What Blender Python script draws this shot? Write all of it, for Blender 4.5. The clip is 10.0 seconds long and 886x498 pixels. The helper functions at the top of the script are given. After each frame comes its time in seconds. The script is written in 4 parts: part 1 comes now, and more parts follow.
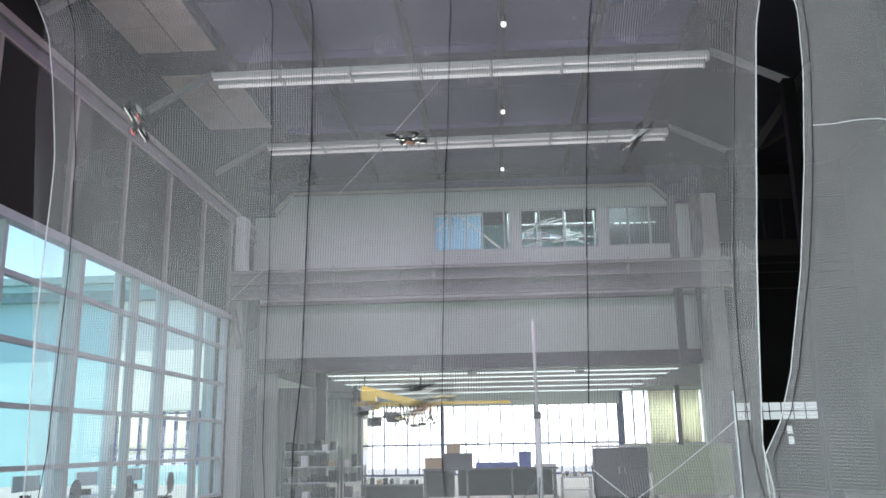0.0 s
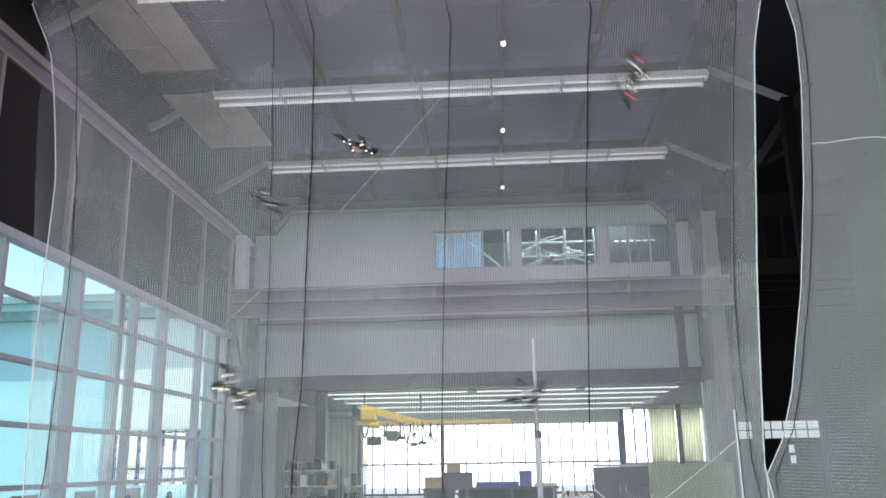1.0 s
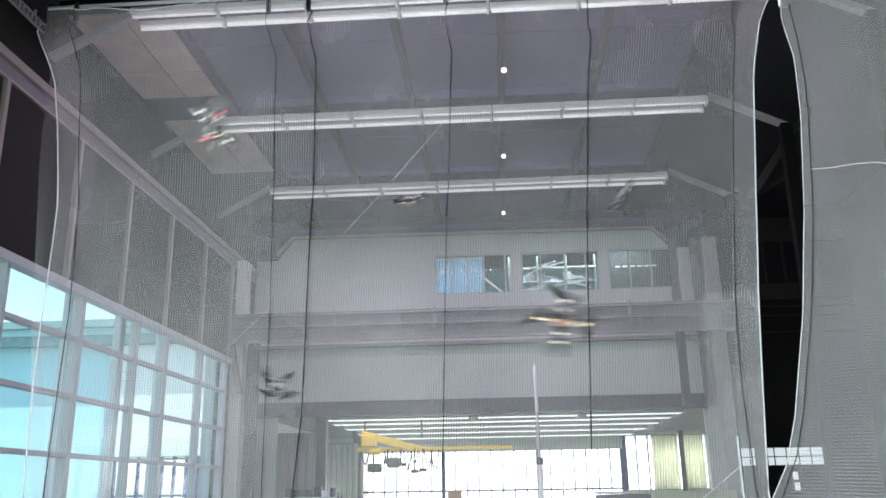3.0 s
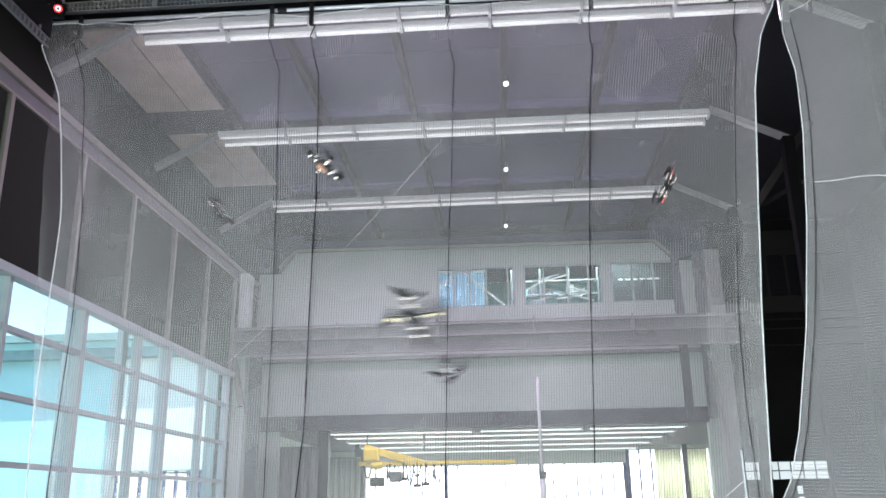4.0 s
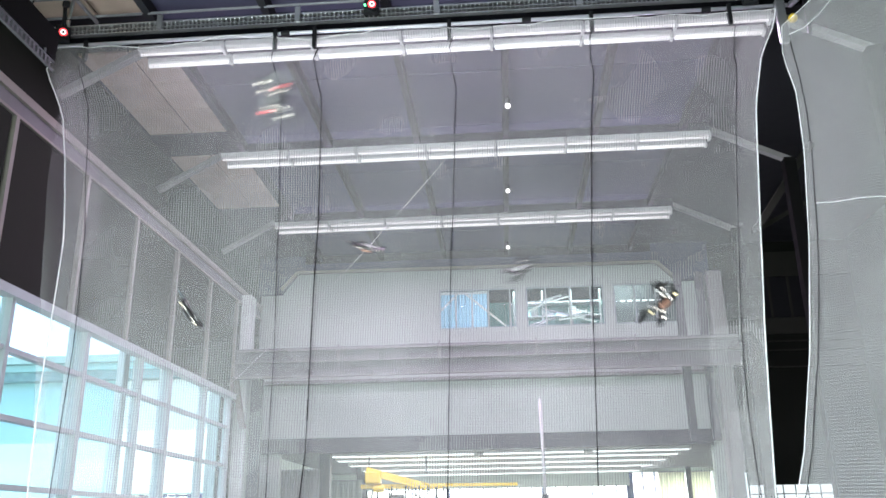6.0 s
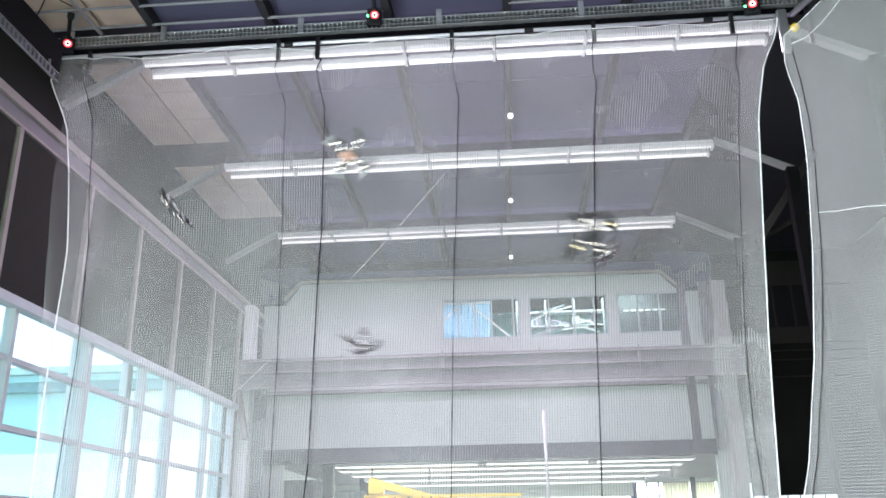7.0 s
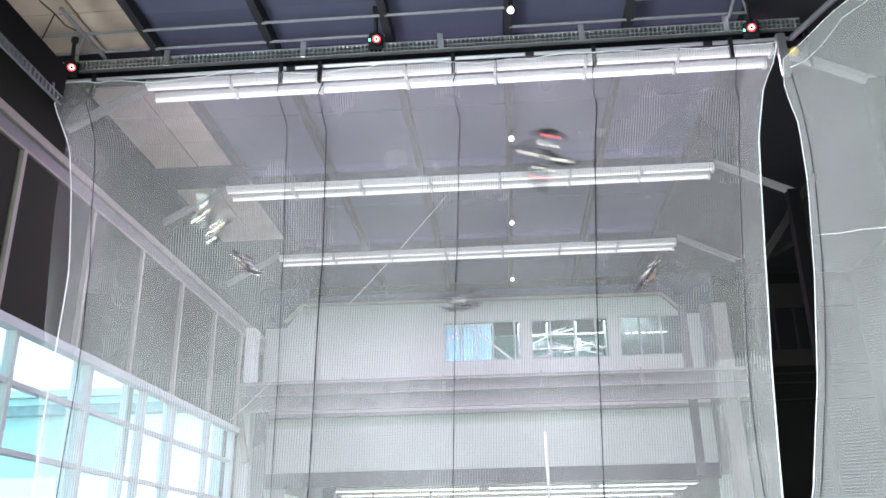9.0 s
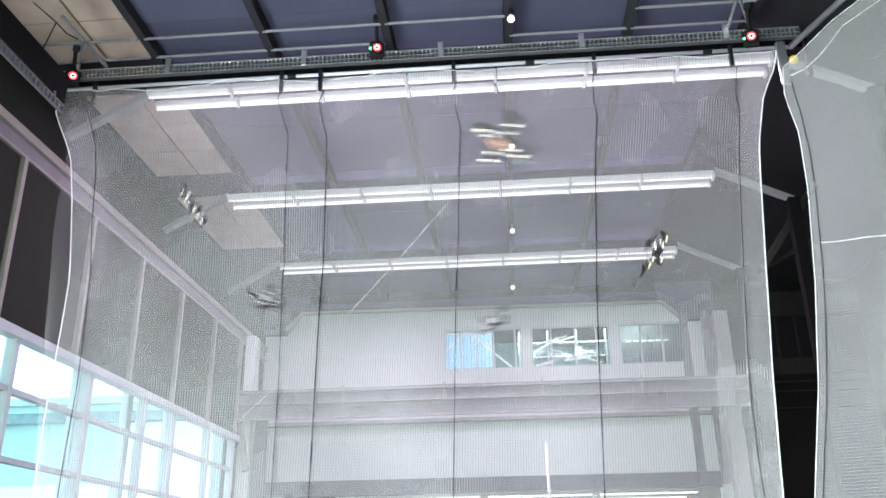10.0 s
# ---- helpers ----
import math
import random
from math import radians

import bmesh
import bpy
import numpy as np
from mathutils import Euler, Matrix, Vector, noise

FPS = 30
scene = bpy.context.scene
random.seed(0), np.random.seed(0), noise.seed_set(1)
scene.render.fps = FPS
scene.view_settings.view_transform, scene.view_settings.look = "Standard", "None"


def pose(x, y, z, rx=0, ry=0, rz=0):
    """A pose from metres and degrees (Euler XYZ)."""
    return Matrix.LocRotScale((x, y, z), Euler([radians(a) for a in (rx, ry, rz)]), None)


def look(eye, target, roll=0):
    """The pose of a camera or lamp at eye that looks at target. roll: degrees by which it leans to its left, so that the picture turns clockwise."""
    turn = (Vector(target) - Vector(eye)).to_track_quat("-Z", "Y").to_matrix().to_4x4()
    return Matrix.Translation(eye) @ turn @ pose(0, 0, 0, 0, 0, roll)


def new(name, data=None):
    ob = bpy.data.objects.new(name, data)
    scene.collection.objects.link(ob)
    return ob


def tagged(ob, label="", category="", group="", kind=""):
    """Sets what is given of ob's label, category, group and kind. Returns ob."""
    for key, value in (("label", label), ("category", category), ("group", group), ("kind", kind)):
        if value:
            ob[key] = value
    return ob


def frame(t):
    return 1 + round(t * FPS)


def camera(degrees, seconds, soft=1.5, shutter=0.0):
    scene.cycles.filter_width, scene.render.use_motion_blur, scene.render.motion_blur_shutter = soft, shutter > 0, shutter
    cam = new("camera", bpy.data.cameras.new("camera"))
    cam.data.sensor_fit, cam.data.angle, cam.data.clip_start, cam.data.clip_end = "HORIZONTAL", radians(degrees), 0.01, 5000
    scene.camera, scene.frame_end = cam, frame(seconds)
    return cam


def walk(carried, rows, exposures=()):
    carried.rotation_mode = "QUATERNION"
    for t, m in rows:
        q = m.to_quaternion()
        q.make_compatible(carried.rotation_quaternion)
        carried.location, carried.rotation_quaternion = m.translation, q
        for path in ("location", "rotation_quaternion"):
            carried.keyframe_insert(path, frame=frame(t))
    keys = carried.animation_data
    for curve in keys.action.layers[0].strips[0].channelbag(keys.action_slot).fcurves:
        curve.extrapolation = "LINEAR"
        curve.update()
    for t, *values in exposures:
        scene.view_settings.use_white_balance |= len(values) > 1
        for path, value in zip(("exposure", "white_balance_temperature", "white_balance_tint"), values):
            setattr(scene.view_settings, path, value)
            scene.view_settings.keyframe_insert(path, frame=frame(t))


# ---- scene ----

cam = camera(56.14, 10.0, soft=1.6, shutter=1.0)
CAM_ROWS = [
    (0.0, 103.237, 0.96, 3.866), (0.5, 103.716, 0.955, 3.866), (1.0, 104.48, 0.955, 3.873),
    (1.5, 104.923, 0.955, 3.88), (2.0, 105.318, 0.96, 3.885), (2.5, 105.76, 0.95, 3.89),
    (4.0, 107.136, 0.94, 4.118), (4.5, 107.517, 0.925, 4.164), (5.0, 107.843, 0.92, 4.219),
    (5.5, 108.269, 0.925, 4.226), (7.0, 109.293, 0.94, 4.488), (7.5, 109.767, 0.93, 4.601),
    (8.0, 110.062, 0.92, 4.591), (8.5, 110.426, 0.93, 4.593), (9.0, 110.841, 0.93, 4.584),
    (9.5, 111.083, 0.93, 4.598), (10.0, 111.389, 0.91, 4.612),
]
EYE = 1.6
EXPOSURES = [(0.0, 1.75), (2.5, 1.85), (4.0, 2.13), (5.5, 2.48), (7.0, 2.7), (8.5, 2.8), (10.0, 2.85)]
walk(cam, [(t, pose(0, 0, EYE, rx, ry, rz)) for t, rx, ry, rz in CAM_ROWS], EXPOSURES)

# ---- world, sun and lamps ----
world = bpy.data.worlds.new("world")
scene.world = world
world.use_nodes = True
sky = world.node_tree.nodes.new("ShaderNodeTexSky")
sky.sky_type, sky.sun_disc = "NISHITA", False
sky.sun_elevation, sky.sun_rotation = radians(58), radians(120)
background = world.node_tree.nodes["Background"]
background.inputs["Strength"].default_value = 0.09
world.node_tree.links.new(sky.outputs[0], background.inputs[0])

sun = new("sun", bpy.data.lights.new("sun", "SUN"))
sun.data.energy, sun.data.angle, sun.data.color = 2.0, radians(0.5), (1.0, 0.95, 0.87)
sun.matrix_world = look((32.5, -18.7, 60), (0, 0, 0))

ROWS_Y = [22.8, 18.0, 13.3, 8.55, 3.8, -0.95, -5.7]     # rows of tube lights under the roof
TUBE_X0, TUBE_X1, TUBE_Z = -6.52, 5.02, 10.15
LAMP_W, LAMP_COLOR, DAY_W = 66.0, (1.02, 0.77, 1.13), 610.0
for y in ROWS_Y[:3]:                                    # area lamps only under the three rows in view
    data = bpy.data.lights.new("tube_row", "AREA")
    data.shape, data.size, data.size_y = "RECTANGLE", TUBE_X1 - TUBE_X0, 0.25
    data.energy, data.color = LAMP_W, LAMP_COLOR
    lamp = new("tube_row", data)
    lamp.matrix_world = pose(0.5 * (TUBE_X0 + TUBE_X1), y, TUBE_Z - 0.24)
    data = bpy.data.lights.new("tube_up_fill", "AREA")          # added fill lamp for what the tubes send up to the roof
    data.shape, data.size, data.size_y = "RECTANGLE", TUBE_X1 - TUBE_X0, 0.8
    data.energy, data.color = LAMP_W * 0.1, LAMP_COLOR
    lamp = new("tube_up_fill", data)
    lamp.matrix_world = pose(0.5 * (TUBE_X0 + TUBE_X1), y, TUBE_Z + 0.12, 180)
# daylight through the glazed wall, carried on out of view beside the camera
data = bpy.data.lights.new("glazing_daylight", "AREA")
data.shape, data.size, data.size_y = "RECTANGLE", 5.0, 16.5
data.energy, data.color = DAY_W, (0.86, 0.985, 0.97)
lamp = new("glazing_daylight", data)
lamp.matrix_world = pose(-8.1, 0.9, 2.9, 0, -90, 0)
# fill lamp added behind the camera to even the light on the net
data = bpy.data.lights.new("rear_fill", "AREA")
data.shape, data.size, data.size_y = "RECTANGLE", 11.0, 4.6
data.energy, data.color = DAY_W * 0.45, (0.86, 0.985, 0.97)
lamp = new("rear_fill", data)
lamp.matrix_world = pose(0.4, -8.85, 2.9, 90, 0, 0)


# ---- materials ----
def material(name, color, rough=0.6, metal=0.0, vary=0.12, scale=3.0, fine=60.0, bump=0.1, emit=None, strength=0.0, stretch=(1, 1, 1), obj=0.0, gloss=0.5):
    """Principled surface with broad stains, fine grain and a little relief; obj: tint change from piece to piece."""
    m = bpy.data.materials.new(name)
    m.use_nodes = True
    n, l = m.node_tree.nodes, m.node_tree.links
    b = n["Principled BSDF"]
    b.inputs["Roughness"].default_value, b.inputs["Metallic"].default_value = rough, metal
    b.inputs["Specular IOR Level"].default_value = gloss
    tc = n.new("ShaderNodeTexCoord")
    mp = n.new("ShaderNodeMapping")
    mp.inputs["Scale"].default_value = stretch
    l.new(tc.outputs["Object"], mp.inputs[0])
    big, small = n.new("ShaderNodeTexNoise"), n.new("ShaderNodeTexNoise")
    big.inputs["Scale"].default_value, small.inputs["Scale"].default_value = scale, fine
    big.inputs["Detail"].default_value = 5
    l.new(mp.outputs[0], big.inputs["Vector"])
    l.new(mp.outputs[0], small.inputs["Vector"])
    mix = n.new("ShaderNodeMath")
    mix.operation = "MULTIPLY_ADD"
    mix.inputs[1].default_value = 0.65
    l.new(big.outputs["Fac"], mix.inputs[0])
    half = n.new("ShaderNodeMath")
    half.operation = "MULTIPLY"
    half.inputs[1].default_value = 0.35
    l.new(small.outputs["Fac"], half.inputs[0])
    l.new(half.outputs[0], mix.inputs[2])
    ramp = n.new("ShaderNodeMapRange")
    ramp.inputs["From Min"].default_value, ramp.inputs["From Max"].default_value = 0.3, 0.7
    ramp.inputs["To Min"].default_value, ramp.inputs["To Max"].default_value = 1 - vary, 1 + vary
    l.new(mix.outputs[0], ramp.inputs["Value"])
    scalec = n.new("ShaderNodeVectorMath")
    scalec.operation = "SCALE"
    scalec.inputs[0].default_value = color
    value = ramp.outputs[0]
    if obj:
        info = n.new("ShaderNodeObjectInfo")
        r2 = n.new("ShaderNodeMapRange")
        r2.inputs["To Min"].default_value, r2.inputs["To Max"].default_value = 1 - obj, 1 + obj
        l.new(info.outputs["Random"], r2.inputs["Value"])
        mm = n.new("ShaderNodeMath")
        mm.operation = "MULTIPLY"
        l.new(value, mm.inputs[0])
        l.new(r2.outputs[0], mm.inputs[1])
        value = mm.outputs[0]
    l.new(value, scalec.inputs["Scale"])
    l.new(scalec.outputs[0], b.inputs["Base Color"])
    rr = n.new("ShaderNodeMapRange")
    rr.inputs["To Min"].default_value, rr.inputs["To Max"].default_value = max(rough - 0.12, 0.03), min(rough + 0.12, 1)
    l.new(big.outputs["Fac"], rr.inputs["Value"])
    l.new(rr.outputs[0], b.inputs["Roughness"])
    if bump:
        bp = n.new("ShaderNodeBump")
        bp.inputs["Strength"].default_value, bp.inputs["Distance"].default_value = bump, 0.01
        l.new(small.outputs["Fac"], bp.inputs["Height"])
        l.new(bp.outputs[0], b.inputs["Normal"])
    if emit:
        b.inputs["Emission Color"].default_value = (*emit, 1)
        b.inputs["Emission Strength"].default_value = strength
    return m


def net_material(name, color, through_share, open_share=0.0):
    """White netting that scatters light both ways; open_share: the part of it that is holes."""
    m = bpy.data.materials.new(name)
    m.use_nodes = True
    n, l = m.node_tree.nodes, m.node_tree.links
    for x in list(n):
        n.remove(x)
    out, add = n.new("ShaderNodeOutputMaterial"), n.new("ShaderNodeMixShader")
    d, t = n.new("ShaderNodeBsdfDiffuse"), n.new("ShaderNodeBsdfTranslucent")
    tc, noi, ramp = n.new("ShaderNodeTexCoord"), n.new("ShaderNodeTexNoise"), n.new("ShaderNodeMapRange")
    noi.inputs["Scale"].default_value = 1.4
    ramp.inputs["To Min"].default_value, ramp.inputs["To Max"].default_value = 0.8, 1.15
    sc = n.new("ShaderNodeVectorMath")
    sc.operation = "SCALE"
    sc.inputs[0].default_value = color
    l.new(tc.outputs["Object"], noi.inputs["Vector"])
    l.new(noi.outputs["Fac"], ramp.inputs["Value"])
    l.new(ramp.outputs[0], sc.inputs["Scale"])
    l.new(sc.outputs[0], d.inputs["Color"])
    l.new(sc.outputs[0], t.inputs["Color"])
    add.inputs[0].default_value = through_share
    l.new(d.outputs[0], add.inputs[1])
    l.new(t.outputs[0], add.inputs[2])
    l.new(add.outputs[0], out.inputs[0])
    if open_share:
        clear, mix = n.new("ShaderNodeBsdfTransparent"), n.new("ShaderNodeMixShader")
        fine, holes = n.new("ShaderNodeTexNoise"), n.new("ShaderNodeMapRange")
        fine.inputs["Scale"].default_value = 0.9
        fine.inputs["Detail"].default_value = 4
        holes.inputs["To Min"].default_value, holes.inputs["To Max"].default_value = open_share + 0.06, open_share - 0.06
        l.new(tc.outputs["Object"], fine.inputs["Vector"])
        l.new(fine.outputs["Fac"], holes.inputs["Value"])
        l.new(holes.outputs[0], mix.inputs[0])
        l.new(add.outputs[0], mix.inputs[1])
        l.new(clear.outputs[0], mix.inputs[2])
        l.new(mix.outputs[0], out.inputs[0])
    return m


def glass_material(name, tint=(0.85, 0.97, 0.95)):
    m = bpy.data.materials.new(name)
    m.use_nodes = True
    b = m.node_tree.nodes["Principled BSDF"]
    b.inputs["Base Color"].default_value = (*tint, 1)
    b.inputs["Roughness"].default_value, b.inputs["IOR"].default_value = 0.01, 1.1
    b.inputs["Transmission Weight"].default_value = 1.0
    return m


ROOF = material("roof_panel_blue_grey", (0.068, 0.070, 0.112), 0.85, vary=0.15, scale=0.8, obj=0.08, gloss=0.2)
ROOF_BEAM = material("dark_steel", (0.022, 0.022, 0.026), 0.7, 0.0, gloss=0.2)
SKYLIGHT = material("pale_wood_board", (0.47, 0.37, 0.30), 0.75, vary=0.22, scale=1.6, obj=0.06)
STEEL = material("galvanised_steel", (0.36, 0.36, 0.38), 0.4, 0.8, vary=0.2, scale=6)
ALU = material("aluminium", (0.75, 0.75, 0.77), 0.35, 0.9, vary=0.1, scale=8)
PIPE_STEEL = material("bright_steel_pipe", (0.66, 0.66, 0.72), 0.4, 0.35, vary=0.1, scale=8)
DULL_STEEL = material("dull_steel_pipe", (0.2, 0.2, 0.22), 0.55, 0.3, vary=0.2, scale=6)
MATT_BLACK = material("matt_black_cloth", (0.003, 0.003, 0.004), 0.95, gloss=0.02)
BLACK = material("black_plastic", (0.006, 0.006, 0.008), 0.6, gloss=0.25)
WHITE = material("white_paint", (0.68, 0.67, 0.67), 0.5, vary=0.05)
TUBE = material("tube_glass", (0.9, 0.9, 0.9), 0.4, emit=(1.0, 0.93, 0.97), strength=0.09, vary=0.02)
STRIP_GLOW = material("strip_light_glow", (0.85, 0.9, 0.9), 0.4, emit=(0.85, 1.0, 1.0), strength=0.3, vary=0.02)
BULB = material("lamp_globe", (0.9, 0.9, 0.9), 0.4, emit=(1.0, 0.98, 0.95), strength=0.6, vary=0.02)
DARK_WALL = material("dark_wall_panel", (0.008, 0.008, 0.008), 0.85, vary=0.15, scale=0.9, obj=0.1, gloss=0.05)
CLADDING = material("black_cladding_panel", (0.019, 0.021, 0.016), 0.8, vary=0.15, scale=0.9, obj=0.1, gloss=0.15)
AISLE = material("dark_aisle_surface", (0.011, 0.012, 0.010), 0.85, vary=0.25, scale=0.8, gloss=0.1)
AISLE_BAND = material("dark_aisle_band", (0.028, 0.028, 0.024), 0.8, vary=0.2, scale=0.8, gloss=0.1)
POST = material("pale_post_paint", (0.26, 0.245, 0.215), 0.6, vary=0.1)
FRAME = material("window_frame_paint", (0.42, 0.48, 0.47), 0.5, vary=0.08)
CONCRETE = material("pale_concrete", (0.24, 0.24, 0.23), 0.85, vary=0.14, scale=0.7, fine=25, obj=0.05)
WALL = material("painted_wall", (0.54, 0.60, 0.55), 0.85, vary=0.1, scale=0.5, fine=20, obj=0.05)
DARK_GREY = material("dark_grey_paint", (0.09, 0.09, 0.10), 0.7, vary=0.15)
FLOOR = material("screed_floor", (0.34, 0.34, 0.33), 0.6, vary=0.2, scale=0.6, fine=30)
NET = net_material("white_net_thread", (0.86, 0.86, 0.86), 0.25, open_share=0.725)
SIDE_NET = net_material("white_side_net_thread", (0.86, 0.86, 0.86), 0.25, open_share=0.79)
MID_GREY = material("mid_grey_paint", (0.17, 0.17, 0.175), 0.7, vary=0.15)
ROPE = material("white_rope", (0.85, 0.85, 0.85), 0.8, vary=0.05)
CORD = material("black_cord", (0.012, 0.012, 0.014), 0.8, gloss=0.1)
GLASS = glass_material("window_glass")
CLEAR_GLASS = glass_material("clear_window_glass", (0.98, 0.99, 1.0))
YELLOW = material("crane_yellow", (0.75, 0.52, 0.06), 0.45, vary=0.1)
GREEN = material("green_board", (0.42, 0.50, 0.33), 0.7, vary=0.1)
RED_GLOW = material("red_led_ring", (0.6, 0.02, 0.02), 0.4, emit=(1.0, 0.05, 0.06), strength=0.4)
WHITE_GLOW = material("white_lens_glint", (0.8, 0.8, 0.8), 0.2, emit=(1.0, 0.85, 0.85), strength=0.35)
GREEN_GLOW = material("green_led", (0.05, 0.5, 0.1), 0.4, emit=(0.1, 1.0, 0.3), strength=1.0)
TURQUOISE = material("turquoise_render", (0.34, 0.58, 0.60), 0.8, vary=0.06, scale=0.4)
BLUE_BLIND = material("blue_blind", (0.42, 0.66, 0.82), 0.7, vary=0.08, stretch=(8, 8, 0.2))
ORANGE = material("orange_tape", (0.42, 0.22, 0.16), 0.5)
CARBON = material("carbon_fibre", (0.02, 0.02, 0.022), 0.35)
PROP = material("black_propeller_plastic", (0.02, 0.02, 0.022), 0.3, vary=0.05)
CARTON = material("cardboard", (0.45, 0.32, 0.18), 0.85)
BLUE = material("blue_crate", (0.05, 0.09, 0.35), 0.6)


# ---- mesh helpers ----
def bm_new():
    return bmesh.new()


def box(bm, x0, x1, y0, y1, z0, z1, bevel=0.0):
    r = bmesh.ops.create_cube(bm, size=1.0, matrix=Matrix.LocRotScale(((x0 + x1) / 2, (y0 + y1) / 2, (z0 + z1) / 2), None, (abs(x1 - x0), abs(y1 - y0), abs(z1 - z0))))
    if bevel:
        edges = {e for v in r["verts"] for e in v.link_edges}
        bmesh.ops.bevel(bm, geom=list(edges), offset=bevel, segments=1, affect="EDGES")


def rod(bm, p, q, r, n=8, r2=None):
    p, q = Vector(p), Vector(q)
    d = q - p
    m = Matrix.Translation((p + q) / 2) @ d.to_track_quat("Z", "Y").to_matrix().to_4x4()
    bmesh.ops.create_cone(bm, cap_ends=True, segments=n, radius1=r, radius2=r if r2 is None else r2, depth=d.length, matrix=m)


def beam(bm, p, q, w, h, up=(0, 0, 1)):
    """A bar of section w by h from p to q."""
    p, q = Vector(p), Vector(q)
    d = (q - p)
    z = d.normalized()
    x = z.cross(Vector(up))
    x = x.normalized() if x.length > 1e-4 else Vector((1, 0, 0))
    y = z.cross(x)
    m = Matrix((x, y, z)).transposed().to_4x4()
    m.translation = (p + q) / 2
    bmesh.ops.create_cube(bm, size=1.0, matrix=m @ Matrix.Diagonal((w, h, d.length, 1)))


def ball(bm, c, r, seg=16):
    bmesh.ops.create_uvsphere(bm, u_segments=seg, v_segments=seg // 2, radius=r, matrix=Matrix.Translation(c))


def ring(bm, c, axis, r, t, n=20, k=8):
    """A torus round axis."""
    q = Vector(axis).to_track_quat("Z", "Y")
    grid = []
    for i in range(n):
        a = 2 * math.pi * i / n
        grid.append([bm.verts.new(Vector(c) + q @ Vector(((r + t * math.cos(b)) * math.cos(a), (r + t * math.cos(b)) * math.sin(a), t * math.sin(b))))
                     for b in (2 * math.pi * j / k for j in range(k))])
    for i in range(n):
        for j in range(k):
            bm.faces.new((grid[i][j], grid[(i + 1) % n][j], grid[(i + 1) % n][(j + 1) % k], grid[i][(j + 1) % k]))


def link(name, bm, mat, smooth=False):
    me = bpy.data.meshes.new(name)
    bmesh.ops.recalc_face_normals(bm, faces=bm.faces[:])
    bm.to_mesh(me)
    bm.free()
    me.materials.append(mat)
    if smooth:
        for p in me.polygons:
            p.use_smooth = True
    return new(name, me)


def part(name, bm, mat, parent, label="", smooth=False):
    ob = link(name, bm, mat, smooth)
    ob.parent = parent
    if label:
        tagged(ob, label)
    return ob


def empty(name, x=0, y=0, z=0):
    ob = new(name)
    ob.empty_display_size = 0.2
    ob.matrix_world = pose(x, y, z)
    return ob


def structure(name, bm, mat, label):
    return tagged(link(name, bm, mat), label, kind="structure")


def one(fn, *a, **k):
    bm = bmesh.new()
    fn(bm, *a, **k)
    return bm


# ---- large structure ----
WX, RX, FY, BACK = -8.2, 6.95, 27.2, -9.0     # inner faces: glazed wall, column line of the aisle, end wall, wall behind
AX = 11.6                                     # inner face of the dark side wall beyond the aisle
ROOF_Z = 10.75

structure("floor", one(box, -9, 12.6, BACK - 0.3, 62, -0.2, 0.0), FLOOR, "grey screed floor of the hall")
structure("ground", one(box, -400, -9.2, -400, 400, -0.6, -0.25), FLOOR, "paved ground outside the hall")
g2 = structure("ground_behind", one(box, -9.2, 400, 62, 400, -0.6, -0.25), FLOOR, "paved ground beyond the far windows")

bm = bmesh.new()
box(bm, WX - 0.5, AX + 0.5, BACK - 0.3, FY + 0.3, ROOF_Z + 0.12, ROOF_Z + 0.4)
structure("ceiling", bm, ROOF, "dark blue-grey roof deck of a tall hall")

# dark wall on the far side of the hall, wall behind the camera
structure("wall_east", one(box, AX, AX + 0.3, BACK, FY + 0.3, 0, ROOF_Z + 0.12), DARK_WALL, "black side wall of the hall")
# unseen rear wall; its opening and frame are made up for the fill lamp
bm = bmesh.new()
box(bm, WX - 0.3, AX + 0.3, BACK - 0.3, BACK, 0, 0.5)
box(bm, WX - 0.3, AX + 0.3, BACK - 0.3, BACK, 5.3, ROOF_Z + 0.12)
box(bm, WX - 0.3, -5.3, BACK - 0.3, BACK, 0.5, 5.3)
box(bm, 6.1, AX + 0.3, BACK - 0.3, BACK, 0.5, 5.3)
structure("wall_south", bm, WALL, "unseen plain pale wall with an added wide opening")
bm = bmesh.new()
for k in range(7):
    box(bm, -5.3 + k * 1.9 - 0.05, -5.3 + k * 1.9 + 0.05, BACK - 0.2, BACK - 0.05, 0.5, 5.3)
structure("fill_frame_south", bm, FRAME, "unseen frame added in the rear wall's opening")

# end wall: upper wall with a strip window, gallery beam, panel, opening to the hall beyond
bm = bmesh.new()
WIN = (-2.05, 5.9, 7.92, 9.32)
box(bm, WX - 1.6, WIN[0], FY, FY + 0.3, 6.2, ROOF_Z + 0.12)
box(bm, WIN[1], RX, FY, FY + 0.3, 6.2, ROOF_Z + 0.12)
box(bm, WIN[0], WIN[1], FY, FY + 0.3, 6.2, WIN[2])
box(bm, WIN[0], WIN[1], FY, FY + 0.3, WIN[3], ROOF_Z + 0.12)
box(bm, 0.58, 0.88, FY, FY + 0.3, WIN[2], WIN[3])
box(bm, 3.5, 3.8, FY, FY + 0.3, WIN[2], WIN[3])
box(bm, WX - 1.6, RX, FY + 0.05, FY + 0.3, 4.45, 6.2)
box(bm, WX - 1.6, -7.3, FY + 0.05, FY + 0.3, 0, 4.45)
box(bm, 6.5, RX, FY + 0.05, FY + 0.3, 0, 4.45)
structure("wall_north", bm, WALL, "pale painted end wall with a strip window")
structure("lintel", one(box, -8.15, 6.5, FY - 0.15, FY + 0.35, 3.98, 4.44), DARK_GREY, "dark lintel over the wide opening")

